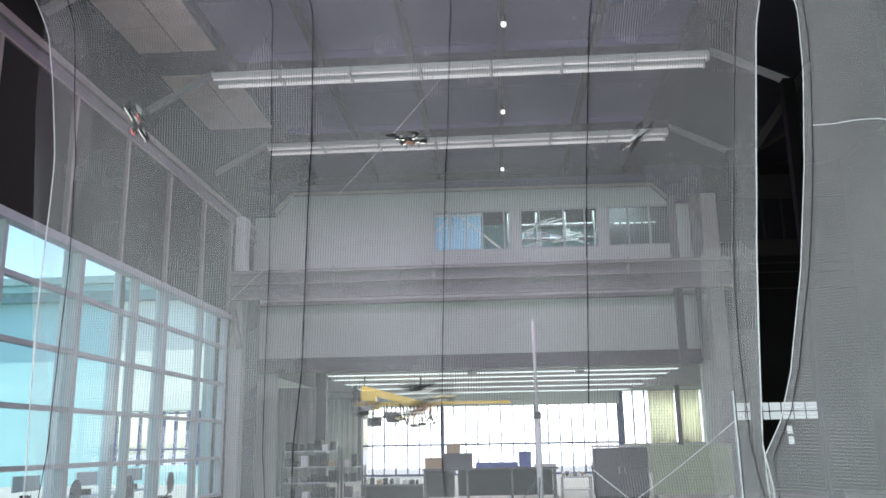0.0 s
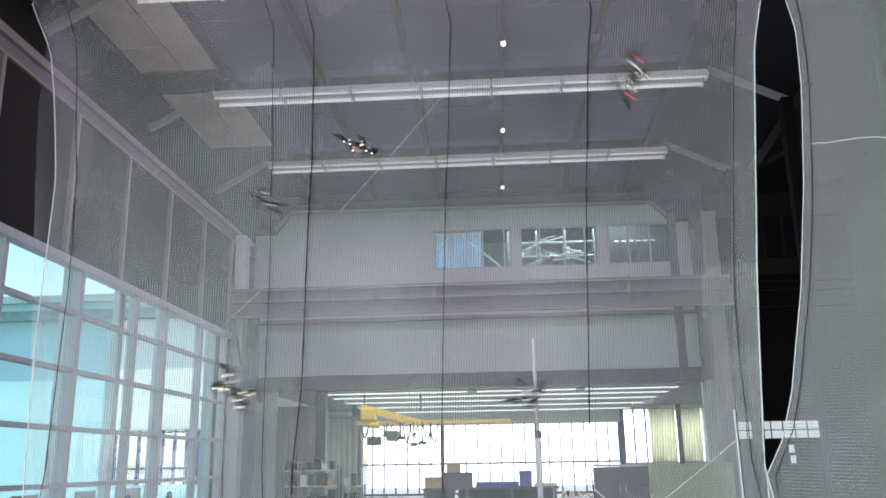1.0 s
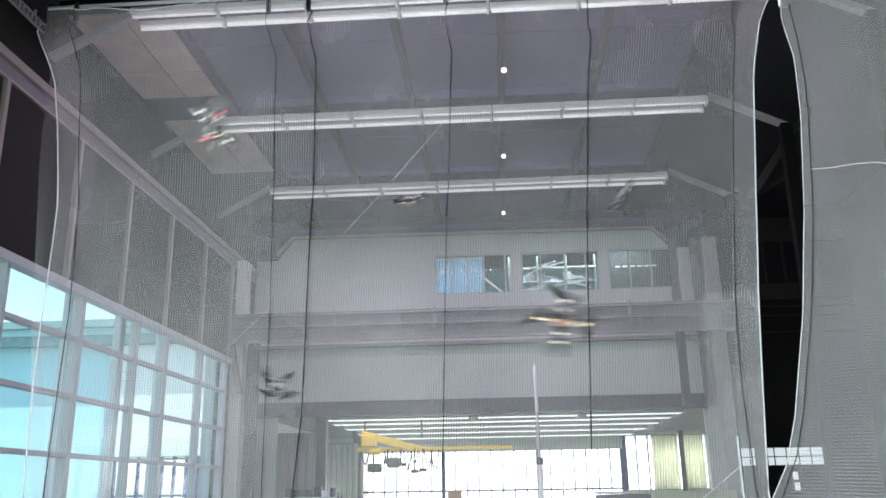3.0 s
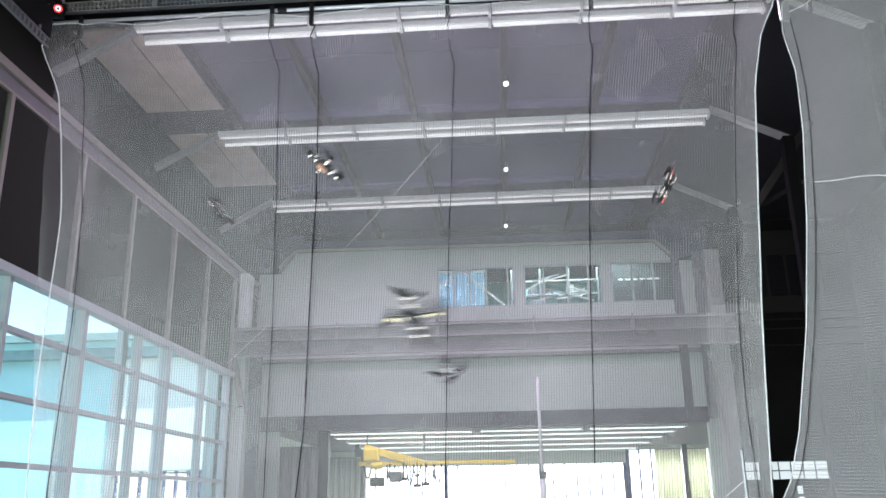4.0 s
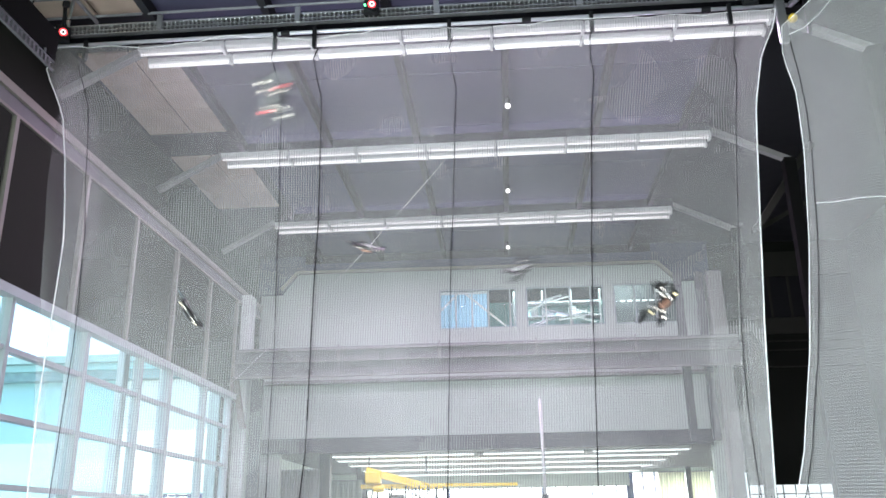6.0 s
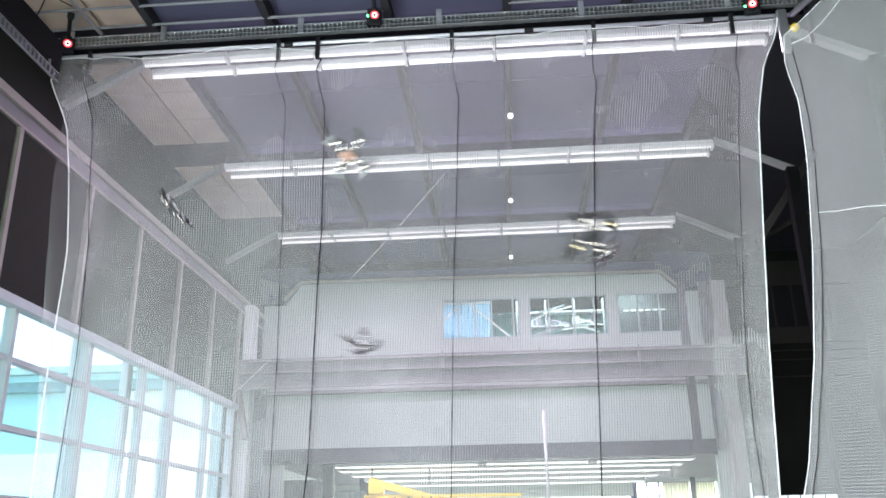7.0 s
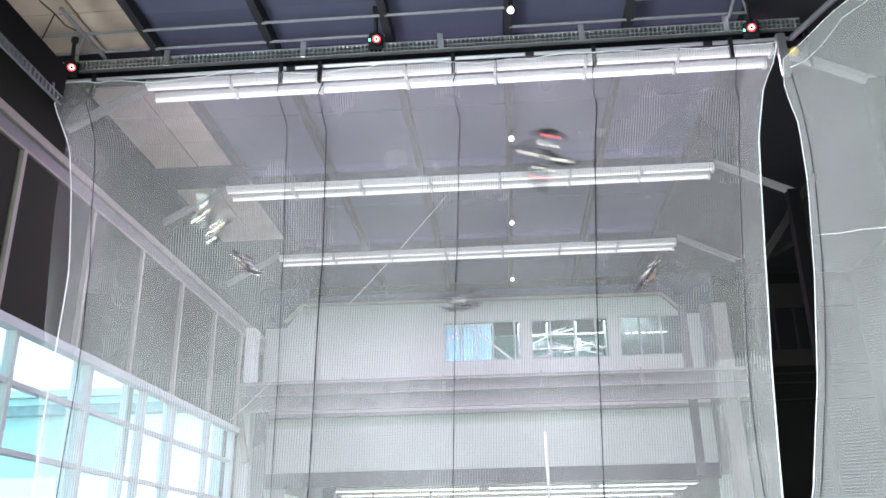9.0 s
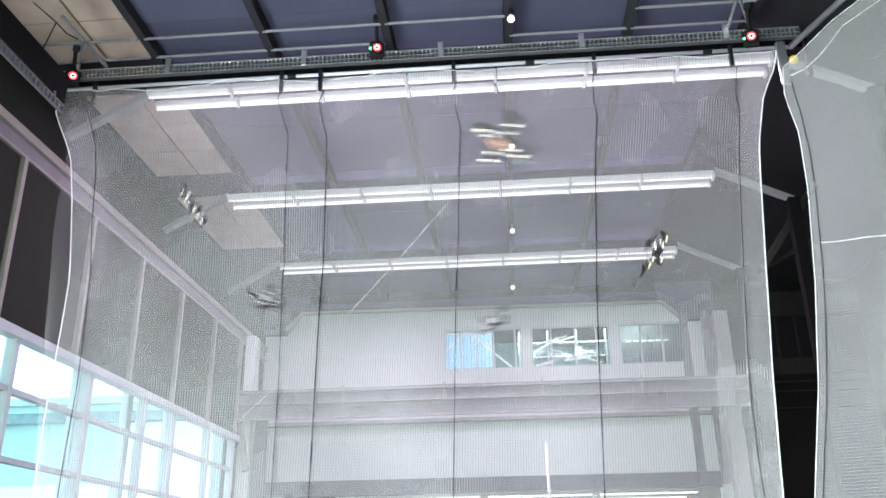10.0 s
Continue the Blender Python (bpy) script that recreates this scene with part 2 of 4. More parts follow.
# glazed wall
bm = bmesh.new()
box(bm, WX - 0.3, WX, BACK, FY, 0, 0.28)
box(bm, WX - 0.3, WX, BACK, FY, 5.5, ROOF_Z + 0.12)
box(bm, WX - 0.3, WX, 24.6, FY, 0.28, 5.5)
box(bm, WX - 0.3, WX, BACK, -7.2, 0.28, 5.5)
structure("wall_west", bm, CLADDING, "black upper wall above the glazing")
MULL = [-7.2, -4.5, -1.9, 0.8, 3.4, 5.4, 7.7, 10.35, 12.96, 15.6, 18.2, 19.9, 22.4, 24.5]
TRANS = [1.32, 2.36, 3.45, 4.55]
window_1 = tagged(empty("window_1", WX, 12, 0), "tall glazed wall with grey-green metal frames", kind="structure")
def local(bm, ob):
    bmesh.ops.translate(bm, verts=bm.verts[:], vec=-ob.matrix_world.translation)
    return bm
for i, y in enumerate(MULL):
    w = 0.16 if i % 2 else 0.10
    part("mullion", local(one(box, WX - 0.14, WX + 0.06, y - w / 2, y + w / 2, 0.28, 5.5), window_1), FRAME, window_1)
for y0, y1 in zip(MULL[:-1], MULL[1:]):
    for z in (0.3, *TRANS, 5.45):
        part("transom", local(one(box, WX - 0.12, WX + 0.04, y0 + 0.08, y1 - 0.08, z - 0.045, z + 0.045), window_1), FRAME, window_1)
    for z0, z1 in zip((0.3, *TRANS), (*TRANS, 5.45)):
        p = part("pane", local(one(box, WX - 0.06, WX - 0.045, y0 + 0.06, y1 - 0.06, z0 + 0.04, z1 - 0.04), window_1), GLASS, window_1)
        p.visible_shadow = False

# ---- roof: deck boards, ribs, rafters with haunches, pipes ----
RIBS = [-6.05, -3.95, -1.82, 0.3, 2.4, 4.45]
RIB_Z = 10.42
FRAMES = [27.0, 22.95, 18.15, 13.45, 8.7, 3.95, -0.8, -5.55]
bm = bmesh.new()
for x in RIBS:
    box(bm, x - 0.07, x + 0.07, BACK, FY, RIB_Z - 0.06, RIB_Z + 0.3)
structure("roof_rib", bm, ROOF_BEAM, "dark steel ribs running along the roof")
roof_deck = tagged(empty("roof_deck", 0, 0, RIB_Z + 0.16), "dark blue-grey acoustic roof boards", kind="structure")
board = None
for x0, x1 in zip(RIBS[:-1], RIBS[1:]):
    for k in range(30):                                   # boards of the deck, proud by turns
        if board is None:
            board = part("roof_board", one(box, -0.985, 0.985, 0.0, 1.2, 0.0, 0.13, bevel=0.01), ROOF, roof_deck)
            ob = board
        else:
            ob = new("roof_board", board.data)
            ob.parent = roof_deck
        ob.location = ((x0 + x1) / 2, BACK + k * 1.21, 0.012 * (k % 2))
for y in FRAMES:
    bm = bmesh.new()
    structure("rafter", one(box, -6.6, 5.1, y - 0.14, y + 0.14, 10.3, 10.9), ROOF_BEAM, "dark rafter across the roof")
    for sx, xa, xb in () if y > 26 else ((-1, -6.5, WX + 0.02), (1, 5.05, RX - 0.02)):
        beam(bm, (xa, y, 10.45), (xb, y, 9.52), 0.12, 0.16, up=(0, 1, 0))
    structure("roof_frame", bm, material("frame_grey_paint", (0.26, 0.25, 0.25), 0.6) if y == FRAMES[0] else bpy.data.materials["frame_grey_paint"], "grey steel portal frame with haunched corners")
for y in FRAMES[1:]:
    structure("wall_column", one(box, RX - 0.28, RX - 0.02, y - 0.12, y + 0.12, 0, 9.6), DARK_WALL, "dark steel column on the side wall")
trim = bmesh.new()
for p, q in (((-7.4, 9.4), (-6.85, 9.98)), ((-6.85, 9.98), (5.25, 9.9)), ((5.25, 9.9), (5.85, 9.3))):
    beam(trim, (p[0], 26.8, p[1]), (q[0], 26.8, q[1]), 0.1, 0.1, up=(0, 1, 0))
gable = bmesh.new()
outline = ((WX, 9.3), (-7.45, 9.3), (-6.9, 10.03), (5.28, 9.95), (5.9, 9.3), (RX, 9.3), (RX, 10.85), (WX, 10.85))
rings = [[gable.verts.new((x, y, z)) for x, z in outline] for y in (26.87, 27.17)]
gable.faces.new(rings[0])
gable.faces.new(rings[1][::-1])
for k in range(len(outline)):
    j = (k + 1) % len(outline)
    gable.faces.new((rings[0][k], rings[0][j], rings[1][j], rings[1][k]))
structure("gable_board", gable, ROOF, "dark gable board above the end wall")
structure("end_trim", trim, POST, "pale trim along the end wall under the roof")
# pale board panels in the outer roof bays
for y in FRAMES[1:-1]:
    panel = tagged(empty("roof_panel", -7.05, y - 2.75, 10.5), "pale wooden board panel in the roof with dark joints", "roof panel", "pale roof panels")
    for i, (xa, xb) in enumerate(((-1.0, -0.02), (0.02, 0.98))):
        for ya, yb in ((-1.75, -0.6), (-0.57, 0.58), (0.61, 1.75)):
            part("board", one(box, xa, xb, ya, yb, 0.0, 0.05, bevel=0.008), SKYLIGHT, panel)
bm = bmesh.new()
box(bm, WX, RIBS[0] - 0.08, BACK, FY, 10.58, 10.66)
box(bm, RIBS[-1] + 0.08, AX, BACK, FY, 10.58, 10.66)
structure("roof_margin", bm, ROOF_BEAM, "dark roof edge strips")
for y in FRAMES[3:4]:
    bm = bmesh.new()
    for k, dy in enumerate((-1.75, -1.2)):
        for x0, x1 in zip(RIBS[:-1], RIBS[1:]):
            if (k + RIBS.index(x0)) % 5 != 3:
                rod(bm, (x0 + 0.02, y + dy, RIB_Z - 0.05), (x1 - 0.05, y + dy, RIB_Z - 0.05), 0.026 if y == 13.45 else 0.01)
        rod(bm, (-8.0, y + dy, RIB_Z - 0.05), (RIBS[0] - 0.1, y + dy, RIB_Z - 0.05), 0.026 if y == 13.45 else 0.01)
    structure("roof_pipe", bm, DULL_STEEL, "thin steel pipes under the roof")


def tube_light_row(y):
    row = tagged(empty("tube_light", 0, y, TUBE_Z), "long row of white fluorescent tube lights hung under the roof", "tube light", "tube light rows")
    n = 7
    step = (TUBE_X1 - TUBE_X0) / n
    for i in range(n):
        x0 = TUBE_X0 + i * step
        for s, w in ((-1, 0.11), (1, 0.06)):
            part("housing", one(box, x0, x0 + step - 0.02, s * 0.2 - w, s * 0.2 + w, -0.05, 0.07, bevel=0.015), WHITE, row)
            part("tube", one(rod, (x0 + 0.02, s * 0.2, -0.08), (x0 + step - 0.05, s * 0.2, -0.08), 0.022 if s < 0 else 0.04), TUBE, row, smooth=True)
            part("end_cap", one(box, x0 + step - 0.06, x0 + step - 0.01, s * 0.2 - w, s * 0.2 + w, -0.12, 0.0), WHITE, row)
        part("cross_bar", one(box, x0 + step / 2 - 0.02, x0 + step / 2 + 0.02, -0.22, 0.22, 0.07, 0.1), BLACK, row)
        part("hanger", one(rod, (x0 + step / 2, 0, 0.1), (x0 + step / 2, 0, 0.4), 0.01, 6), BLACK, row)
    return row


for y in ROWS_Y:
    tube_light_row(y)


def globe_lamp(y):
    lamp = tagged(empty("globe_lamp", 0.34, y, 10.16), "small round white globe lamp on a short stem under the roof", "lamp", "globe lamps")
    part("globe", one(ball, (0, 0, 0), 0.06), BULB, lamp, smooth=True)
    part("collar", one(rod, (0, 0, 0.07), (0, 0, 0.15), 0.05, 12), BLACK, lamp)
    part("stem", one(rod, (0, 0, 0.14), (0, 0, 0.36), 0.03), BLACK, lamp)
    part("cable", one(rod, (0.0, 0.05, 0.3), (0.0, 1.6, 0.3), 0.02, 6), STEEL, lamp)


for y in (11.5, 15.95, 20.7, 25.45, 6.75):
    globe_lamp(y)

# ---- upper glazed wall: rail, posts, cladding ----
rail = structure("wall_rail", one(box, WX - 0.02, WX + 0.1, BACK, FY - 0.05, 8.76, 8.92), POST, "pale steel rail along the wall")
bm = bmesh.new()
box(bm, WX, WX + 0.08, BACK, FY - 0.05, 8.43, 8.48)
structure("wall_rail_plate", one(box, WX, WX + 0.035, BACK, FY - 0.05, 8.48, 8.76), MID_GREY, "grey plate between the wall rails")
structure("wall_rail_low", bm, POST, "thin pale rail along the wall")
for y in (2.7, 5.1, 7.45, 9.85, 12.22, 14.8, 17.15, 19.6, 22.1, 24.5):
    structure("wall_post", one(box, WX - 0.01, WX + 0.1, y - 0.05, y + 0.05, 5.57, 8.42), POST, "slim pale post on the dark wall")
    structure("wall_panel", one(box, WX - 0.01, WX + 0.05, y + 0.1, y + 2.25, 5.5, 8.4), CLADDING, "matt black wall panel")
structure("glass_head", one(box, WX - 0.05, WX + 0.14, BACK, 25.2, 5.4, 5.56), FRAME, "frame head over the glazing")
bm = bmesh.new()
beam(bm, (-6.9, -2.0, 9.0), (-6.9, 11.0, 8.95), 0.12, 0.5)
structure("crane_rail", bm, DARK_WALL, "black rail beam beside the wall")
bm = bmesh.new()
for k in range(117):
    box(bm, -6.84, -6.80, -2 + k * 0.11, -2 + k * 0.11 + 0.05, 8.49, 8.6)
box(bm, -6.83, -6.80, -2.0, 10.92, 8.6, 8.63)
box(bm, -6.83, -6.80, -2.0, 10.92, 8.46, 8.49)
for k in range(8):
    box(bm, -6.84, -6.81, -1.6 + k * 1.75, -1.57 + k * 1.75, 8.63, 8.72)
structure("cable_tray", bm, DARK_GREY, "grey perforated cable tray on the rail beam")

# corner pillars of the end wall
for x0, x1, z1 in ((WX - 0.05, WX + 0.36, 8.75), (6.38, 6.82, 9.0)):
    structure("pillar", one(box, x0, x1, 25.0, 25.5, 0, z1, bevel=0.02), WALL if x0 < 0 else CONCRETE, "pale concrete corner pillar")
bm = bmesh.new()
box(bm, 5.40, 5.62, 25.1, 25.3, 3.9, 9.0)
box(bm, 6.05, 6.28, 25.1, 25.3, 3.9, 9.0)
box(bm, -7.72, -7.38, 25.1, 25.3, 0.0, 6.1)
structure("pipe_duct", bm, DARK_GREY, "dark vertical ducts beside the pillars")
bm = bmesh.new()
beam(bm, (-8.15, 24.85, 6.0), (-7.85, 24.85, 4.55), 0.16, 0.2, up=(0, 1, 0))
structure("pillar_brace", bm, POST, "short slanted brace beside the corner pillar")
# gallery beam across the end, before the pillars
bm = bmesh.new()
box(bm, WX, RX, 24.55, 24.85, 6.05, 6.9)
structure("gallery_beam", bm, MID_GREY, "dark cross beam below the strip window")
bm = bmesh.new()
for z, h in ((6.78, 0.05), (6.43, 0.04), (5.97, 0.06)):
    box(bm, WX, RX, 24.45, 24.549, z, z + h)
for x in (-4.9, -1.85, 1.04, 3.95):
    box(bm, x - 0.05, x + 0.05, 24.4, 24.448, 6.48, 6.72)
    box(bm, x - 0.02, x + 0.02, 24.42, 24.449, 6.3, 6.95)
structure("gallery_rail", bm, CONCRETE, "thin pale rails and brackets on the cross beam")
structure("end_ledge", one(box, WX, RX, 26.9, 27.25, 6.2, 6.3), CONCRETE, "pale ledge under the cross beam")

# strip window in the end wall
window_2 = tagged(empty("window_2", 1.4, FY, 8.6), "interior strip window with blue blinds and cluttered room behind", kind="structure")
for x in (-2.02, -1.48, -0.93, -0.38, 0.35, 0.55, 0.91, 1.55, 2.35, 3.05, 3.47, 3.83, 4.5, 5.2, 5.87):
    part("window_frame", local(one(box, x - 0.03, x + 0.03, FY + 0.02, FY + 0.1, 7.98, 9.26), window_2), FRAME, window_2)
for xa, xb in ((-2.05, 0.58), (0.88, 3.5), (3.8, 5.9)):
    for z in (7.95, 9.29):
        part("window_frame", local(one(box, xa, xb, FY + 0.025, FY + 0.095, z - 0.03, z + 0.03), window_2), FRAME, window_2)
for xa, xb in ((-2.05, 0.58), (0.88, 3.5), (3.8, 5.9)):
    p = part("pane", local(one(box, xa + 0.03, xb - 0.03, FY + 0.05, FY + 0.06, 7.98, 9.26), window_2), GLASS, window_2)
    p.visible_shadow = False


NET_W = 0.0046
SIDE_WEAVE = net_material("dense_white_weave", (0.86, 0.86, 0.86), 0.25, open_share=0.765)
WEAVE = net_material("fine_white_weave", (0.86, 0.86, 0.86), 0.25, open_share=0.885)
# panes glow by themselves, in place of an opening with daylight behind
DAYLIGHT = material("daylight_pane", (0.8, 0.85, 0.9), 0.1, emit=(0.85, 0.97, 1.0), strength=0.16, vary=0.02)
DARK_BLUE = material("dark_window_bar", (0.012, 0.03, 0.14), 0.5)
CURTAIN = net_material("pale_curtain", (0.62, 0.66, 0.64), 0.5)
CREAM = net_material("cream_curtain", (0.92, 0.92, 0.76), 0.65)
NETCLOTH = material("grey_net_cloth", (0.3, 0.31, 0.3), 0.9, vary=0.2, stretch=(12, 12, 0.3), gloss=0.1)
TEAL = material("teal_wall", (0.2, 0.32, 0.33), 0.7, vary=0.25, scale=2.5)
PALE = material("pale_green_paint", (0.62, 0.68, 0.64), 0.6, vary=0.06)
# ---- net rig: truss, pipe, clips, nets ----
NET_Y = 8.0
NET_Z0 = 0.57
SPREAD = 12.3 / NET_Y        # the rig is laid out at a smaller scale and then set at its true size under the roof
RIG = []
truss = tagged(empty("camera_rail", -0.9, NET_Y, 7.131), "grey perforated metal rail above the net", "rail")
bm = bmesh.new()
x0, x1 = -4.3, 4.33
for z in (-0.064, 0.05):
    box(bm, x0, x1, -0.03, 0.03, z, z + 0.014)
part("rail", bm, ALU, truss)
bm = bmesh.new()
for k in range(172):
    x = x0 + k * 0.05
    box(bm, x, x + 0.009, -0.02, 0.02, -0.05, 0.05)
box(bm, x0, x1, -0.018, 0.018, -0.006, 0.006)
tagged(part("perforation", bm, ALU, truss), kind="stuff")
part("web", one(box, x0, x1, 0.032, 0.04, -0.16, 0.06), MATT_BLACK, truss, "black backing strip")
for x in (-4.87, -3.77, -2.16, -0.58, 1.01, 2.6):
    part("bracket", one(box, x + 0.9 - 0.03, x + 0.9 + 0.03, -0.055, -0.032, -0.06, 0.13), ALU, truss)

pipe = tagged(empty("net_pipe", -0.9, NET_Y, 6.95), "long steel pipe from which the net hangs", "pipe")
part("tube", one(rod, (-4.2, 0, 0), (4.2, 0, 0.0), 0.021, 12), PIPE_STEEL, pipe, smooth=True)
for x in (-4.62, -2.41, -1.96, -0.44, 1.13, 2.62):
    bm = bmesh.new()
    box(bm, x + 0.9 - 0.022, x + 0.9 + 0.022, -0.05, 0.01, -0.22, 0.04, bevel=0.006)
    part("clip", bm, BLACK, pipe)
for x in (-2.3, 0.42, 2.38):
    part("coupling", one(rod, (x + 0.9 - 0.05, 0, 0), (x + 0.9 + 0.05, 0, 0), 0.03, 12), BLACK, pipe)
side_pipe = tagged(link("side_net_pipe", one(rod, (3.28, 8.0, 6.95), (4.4, 4.8, 6.95), 0.035, 12), DULL_STEEL, True), "dark steel pipe for the side net", "pipe")


def curve(points, t):
    """The value at t on a line through (key, value) points."""
    pts = list(points)
    if t <= pts[0][0]:
        return pts[0][1]
    for (a, va), (b, vb) in zip(pts[:-1], pts[1:]):
        if t <= b:
            u = (t - a) / (b - a)
            return va + (vb - va) * u
    return pts[-1][1]


LEFT = [(0.0, -4.56), (1.2, -4.58), (3.2, -4.6), (4.6, -4.6), (5.5, -4.69), (6.04, -4.77), (6.4, -4.93), (6.6, -5.04), (6.75, -4.97), (6.95, -5.05)]
RIGHT = [(0.0, 2.5), (1.2, 2.43), (1.53, 2.38), (2.25, 2.43), (3.4, 2.5), (4.36, 2.59), (5.74, 2.75), (6.35, 2.89), (6.7, 3.07), (6.95, 3.1)]


def front(u, z):
    """A place on the front net: u from 0 to 1 across, z the height."""
    a, b = curve(LEFT, z), curve(RIGHT, z)
    x = a + (b - a) * u
    top = 6.86 + 0.05 * abs(math.sin(math.pi * (u * 13.0 + 0.2))) ** 0.6 * (0.6 + 0.4 * math.sin(31 * u)) if z > 6.5 else 99
    fold = 0.05 * math.sin(9.0 * u * math.pi + 0.4 * z) * (1 - 0.4 * z / 7) + 0.03 * math.sin(23 * u + 1.7 * z)
    return Vector((x, NET_Y - 0.04 + fold, min(z, top)))


SIDE_EDGE = [(0.0, 0.0), (1.0, 0.0), (1.51, -0.02), (1.84, 0.16), (2.3, 0.3), (3.32, 0.5), (4.4, 0.64), (5.45, 0.73), (6.12, 0.74), (6.58, 0.66), (6.95, 0.7)]


def side(u, z):
    """A place on the side net, which runs from the corner towards the camera."""
    e = curve(SIDE_EDGE, z)
    z -= 0.25 * u * (z - 0.6) * (1 - (z / 6.95) ** 8)          # rows sag away from the corner
    x = 2.4 + e + (1.7 - 0.36 * e) * u
    y = 7.9 - 2.17 * u + 0.06 * math.sin(8 * u + 0.6 * z) + 0.05 * math.sin(19 * u)
    top = 6.6 + 0.7 * u
    return Vector((x, y, z * top / 6.95))


def net_threads(fn, nu, nv, z1, w, seg_u, seg_v, upright=None):
    """Flat woven threads: nu upright and nv level ones on the surface fn."""
    verts, faces = [], []
    def strip(points, off):
        base = len(verts)
        for p in points:
            verts.append(p - off)
            verts.append(p + off)
        for i in range(len(points) - 1):
            faces.append((base + 2 * i, base + 2 * i + 1, base + 2 * i + 3, base + 2 * i + 2))
    for i in range(nu + 1):
        u = i / nu
        d = (fn(min(u + 0.01, 1), 3) - fn(max(u - 0.01, 0), 3)).normalized()
        strip([fn(u, NET_Z0 + (z1 - NET_Z0) * k / seg_v) for k in range(seg_v + 1)], d * ((upright or w) / 2))
    for j in range(nv + 1):
        strip([fn(k / seg_u, NET_Z0 + (z1 - NET_Z0) * j / nv) for k in range(seg_u + 1)], Vector((0, 0, w / 2)))
    me = bpy.data.meshes.new("netting")
    me.from_pydata([tuple(v) for v in verts], [], faces)
    me.materials.append(NET)
    return me


def weave(fn, nu, nv, z1):
    """The fine weave between the threads, as one draped sheet."""
    me = bpy.data.meshes.new("weave")
    me.from_pydata([tuple(fn(i / nu, NET_Z0 + (z1 - NET_Z0) * j / nv) + Vector((0, 0.004, 0))) for j in range(nv + 1) for i in range(nu + 1)], [],
                   [(j * (nu + 1) + i, j * (nu + 1) + i + 1, (j + 1) * (nu + 1) + i + 1, (j + 1) * (nu + 1) + i) for j in range(nv) for i in range(nu)])
    me.materials.append(WEAVE)
    for p in me.polygons:
        p.use_smooth = True
    return me


def tube_line(bm, points, r, n=6):
    """One bent tube through the points."""
    pts = [Vector(p) for p in points]
    rings = []
    for i, p in enumerate(pts):
        d = (pts[min(i + 1, len(pts) - 1)] - pts[max(i - 1, 0)]).normalized()
        q = d.to_track_quat("Z", "Y")
        rings.append([bm.verts.new(p + q @ Vector((r * math.cos(2 * math.pi * k / n), r * math.sin(2 * math.pi * k / n), 0))) for k in range(n)])
    for a, b in zip(rings[:-1], rings[1:]):
        for k in range(n):
            bm.faces.new((a[k], a[(k + 1) % n], b[(k + 1) % n], b[k]))
    bm.faces.new(rings[0][::-1])
    bm.faces.new(rings[-1])


def string(bm, points, r, n=6):
    for p, q in zip(points[:-1], points[1:]):
        rod(bm, p, q, r, n)


net = tagged(empty("safety_net"), "large fine white safety net hanging from a steel pipe", "net")
ob = new("netting", net_threads(front, 285, 235, 6.95, NET_W * 0.6, 60, 60, NET_W * 1.35))
ob.parent = net
tagged(ob, kind="stuff")
ob = new("weave", weave(front, 80, 70, 6.95))
ob.parent = net
for a, b, z1 in ((0.0, 0.034, 6.95), (0.968, 1.0, 6.95), (0.93, 1.0, 3.4), (0.95, 1.0, 2.6)):                       # doubled cloth along the edges
    ob = new("hem", weave(lambda u, z, a=a, b=b: front(a + (b - a) * u, z) + Vector((0, 0.012 + 0.4 * (1 - a) * (1 - b + 0.02) * math.sin(70 * u * (b - a) + z), 0)), 12, 50, z1))
    ob.parent = net
# black cords: where each runs across the net, from its foot to its clip
CORDS = (
    (0.0041, ((0.6, 0.012), (1.2, 0.022), (1.6, 0.031), (2.4, 0.037), (3.4, 0.040), (4.4, 0.0355), (5.2, 0.0365), (6.34, 0.047), (6.84, 0.0528))),
    (0.0033, ((0.6, 0.341), (1.56, 0.338), (3.3, 0.334), (4.36, 0.3265), (5.52, 0.3275), (6.17, 0.331), (6.47, 0.3265), (6.78, 0.322))),
    (0.0056, ((0.6, 0.375), (1.25, 0.3773), (2.3, 0.3855), (4.05, 0.383), (6.14, 0.385), (6.75, 0.380))),
    (0.0039, ((0.6, 0.579), (3.24, 0.5785), (4.35, 0.5755), (6.09, 0.5796), (6.75, 0.5685))),
    (0.0048, ((0.6, 0.775), (3.2, 0.7733), (4.29, 0.7707), (6.2, 0.772), (6.75, 0.7558))),
    (0.0041, ((0.6, 0.990), (1.74, 0.9823), (2.41, 0.9744), (3.0, 0.971), (4.8, 0.9692), (5.82, 0.971), (6.19, 0.9675), (6.7, 0.9483))))
for k, (r, keys) in enumerate(CORDS):
    zs = sorted({z for z, _ in keys} | {0.6 + 0.25 * j for j in range(25) if 0.6 + 0.25 * j < keys[-1][0]})
    pts = [front(curve(keys, z), z) + Vector((0, -0.02, 0)) for z in zs]
    bm = one(tube_line, pts, r)
    for j in range(2 + k % 3, len(pts) - 1, 3):                   # stretches where the cord lies over the net
        rod(bm, pts[j], pts[j].lerp(pts[j + 1], 0.8), r * 1.25, 6)
    part("cord", bm, CORD, net, "black cord threaded down the net")
for u in (0.0, 1.0):
    pts = [front(u, NET_Z0 + 6.37 * k / 40) for k in range(41)]
    part("edge_rope", one(tube_line, pts, 0.007), ROPE, net, "white rope along the net's edge")
part("top_rope", one(tube_line, [front(k / 120, 6.95) for k in range(121)], 0.004), ROPE, net, "scalloped white rope along the net's top")

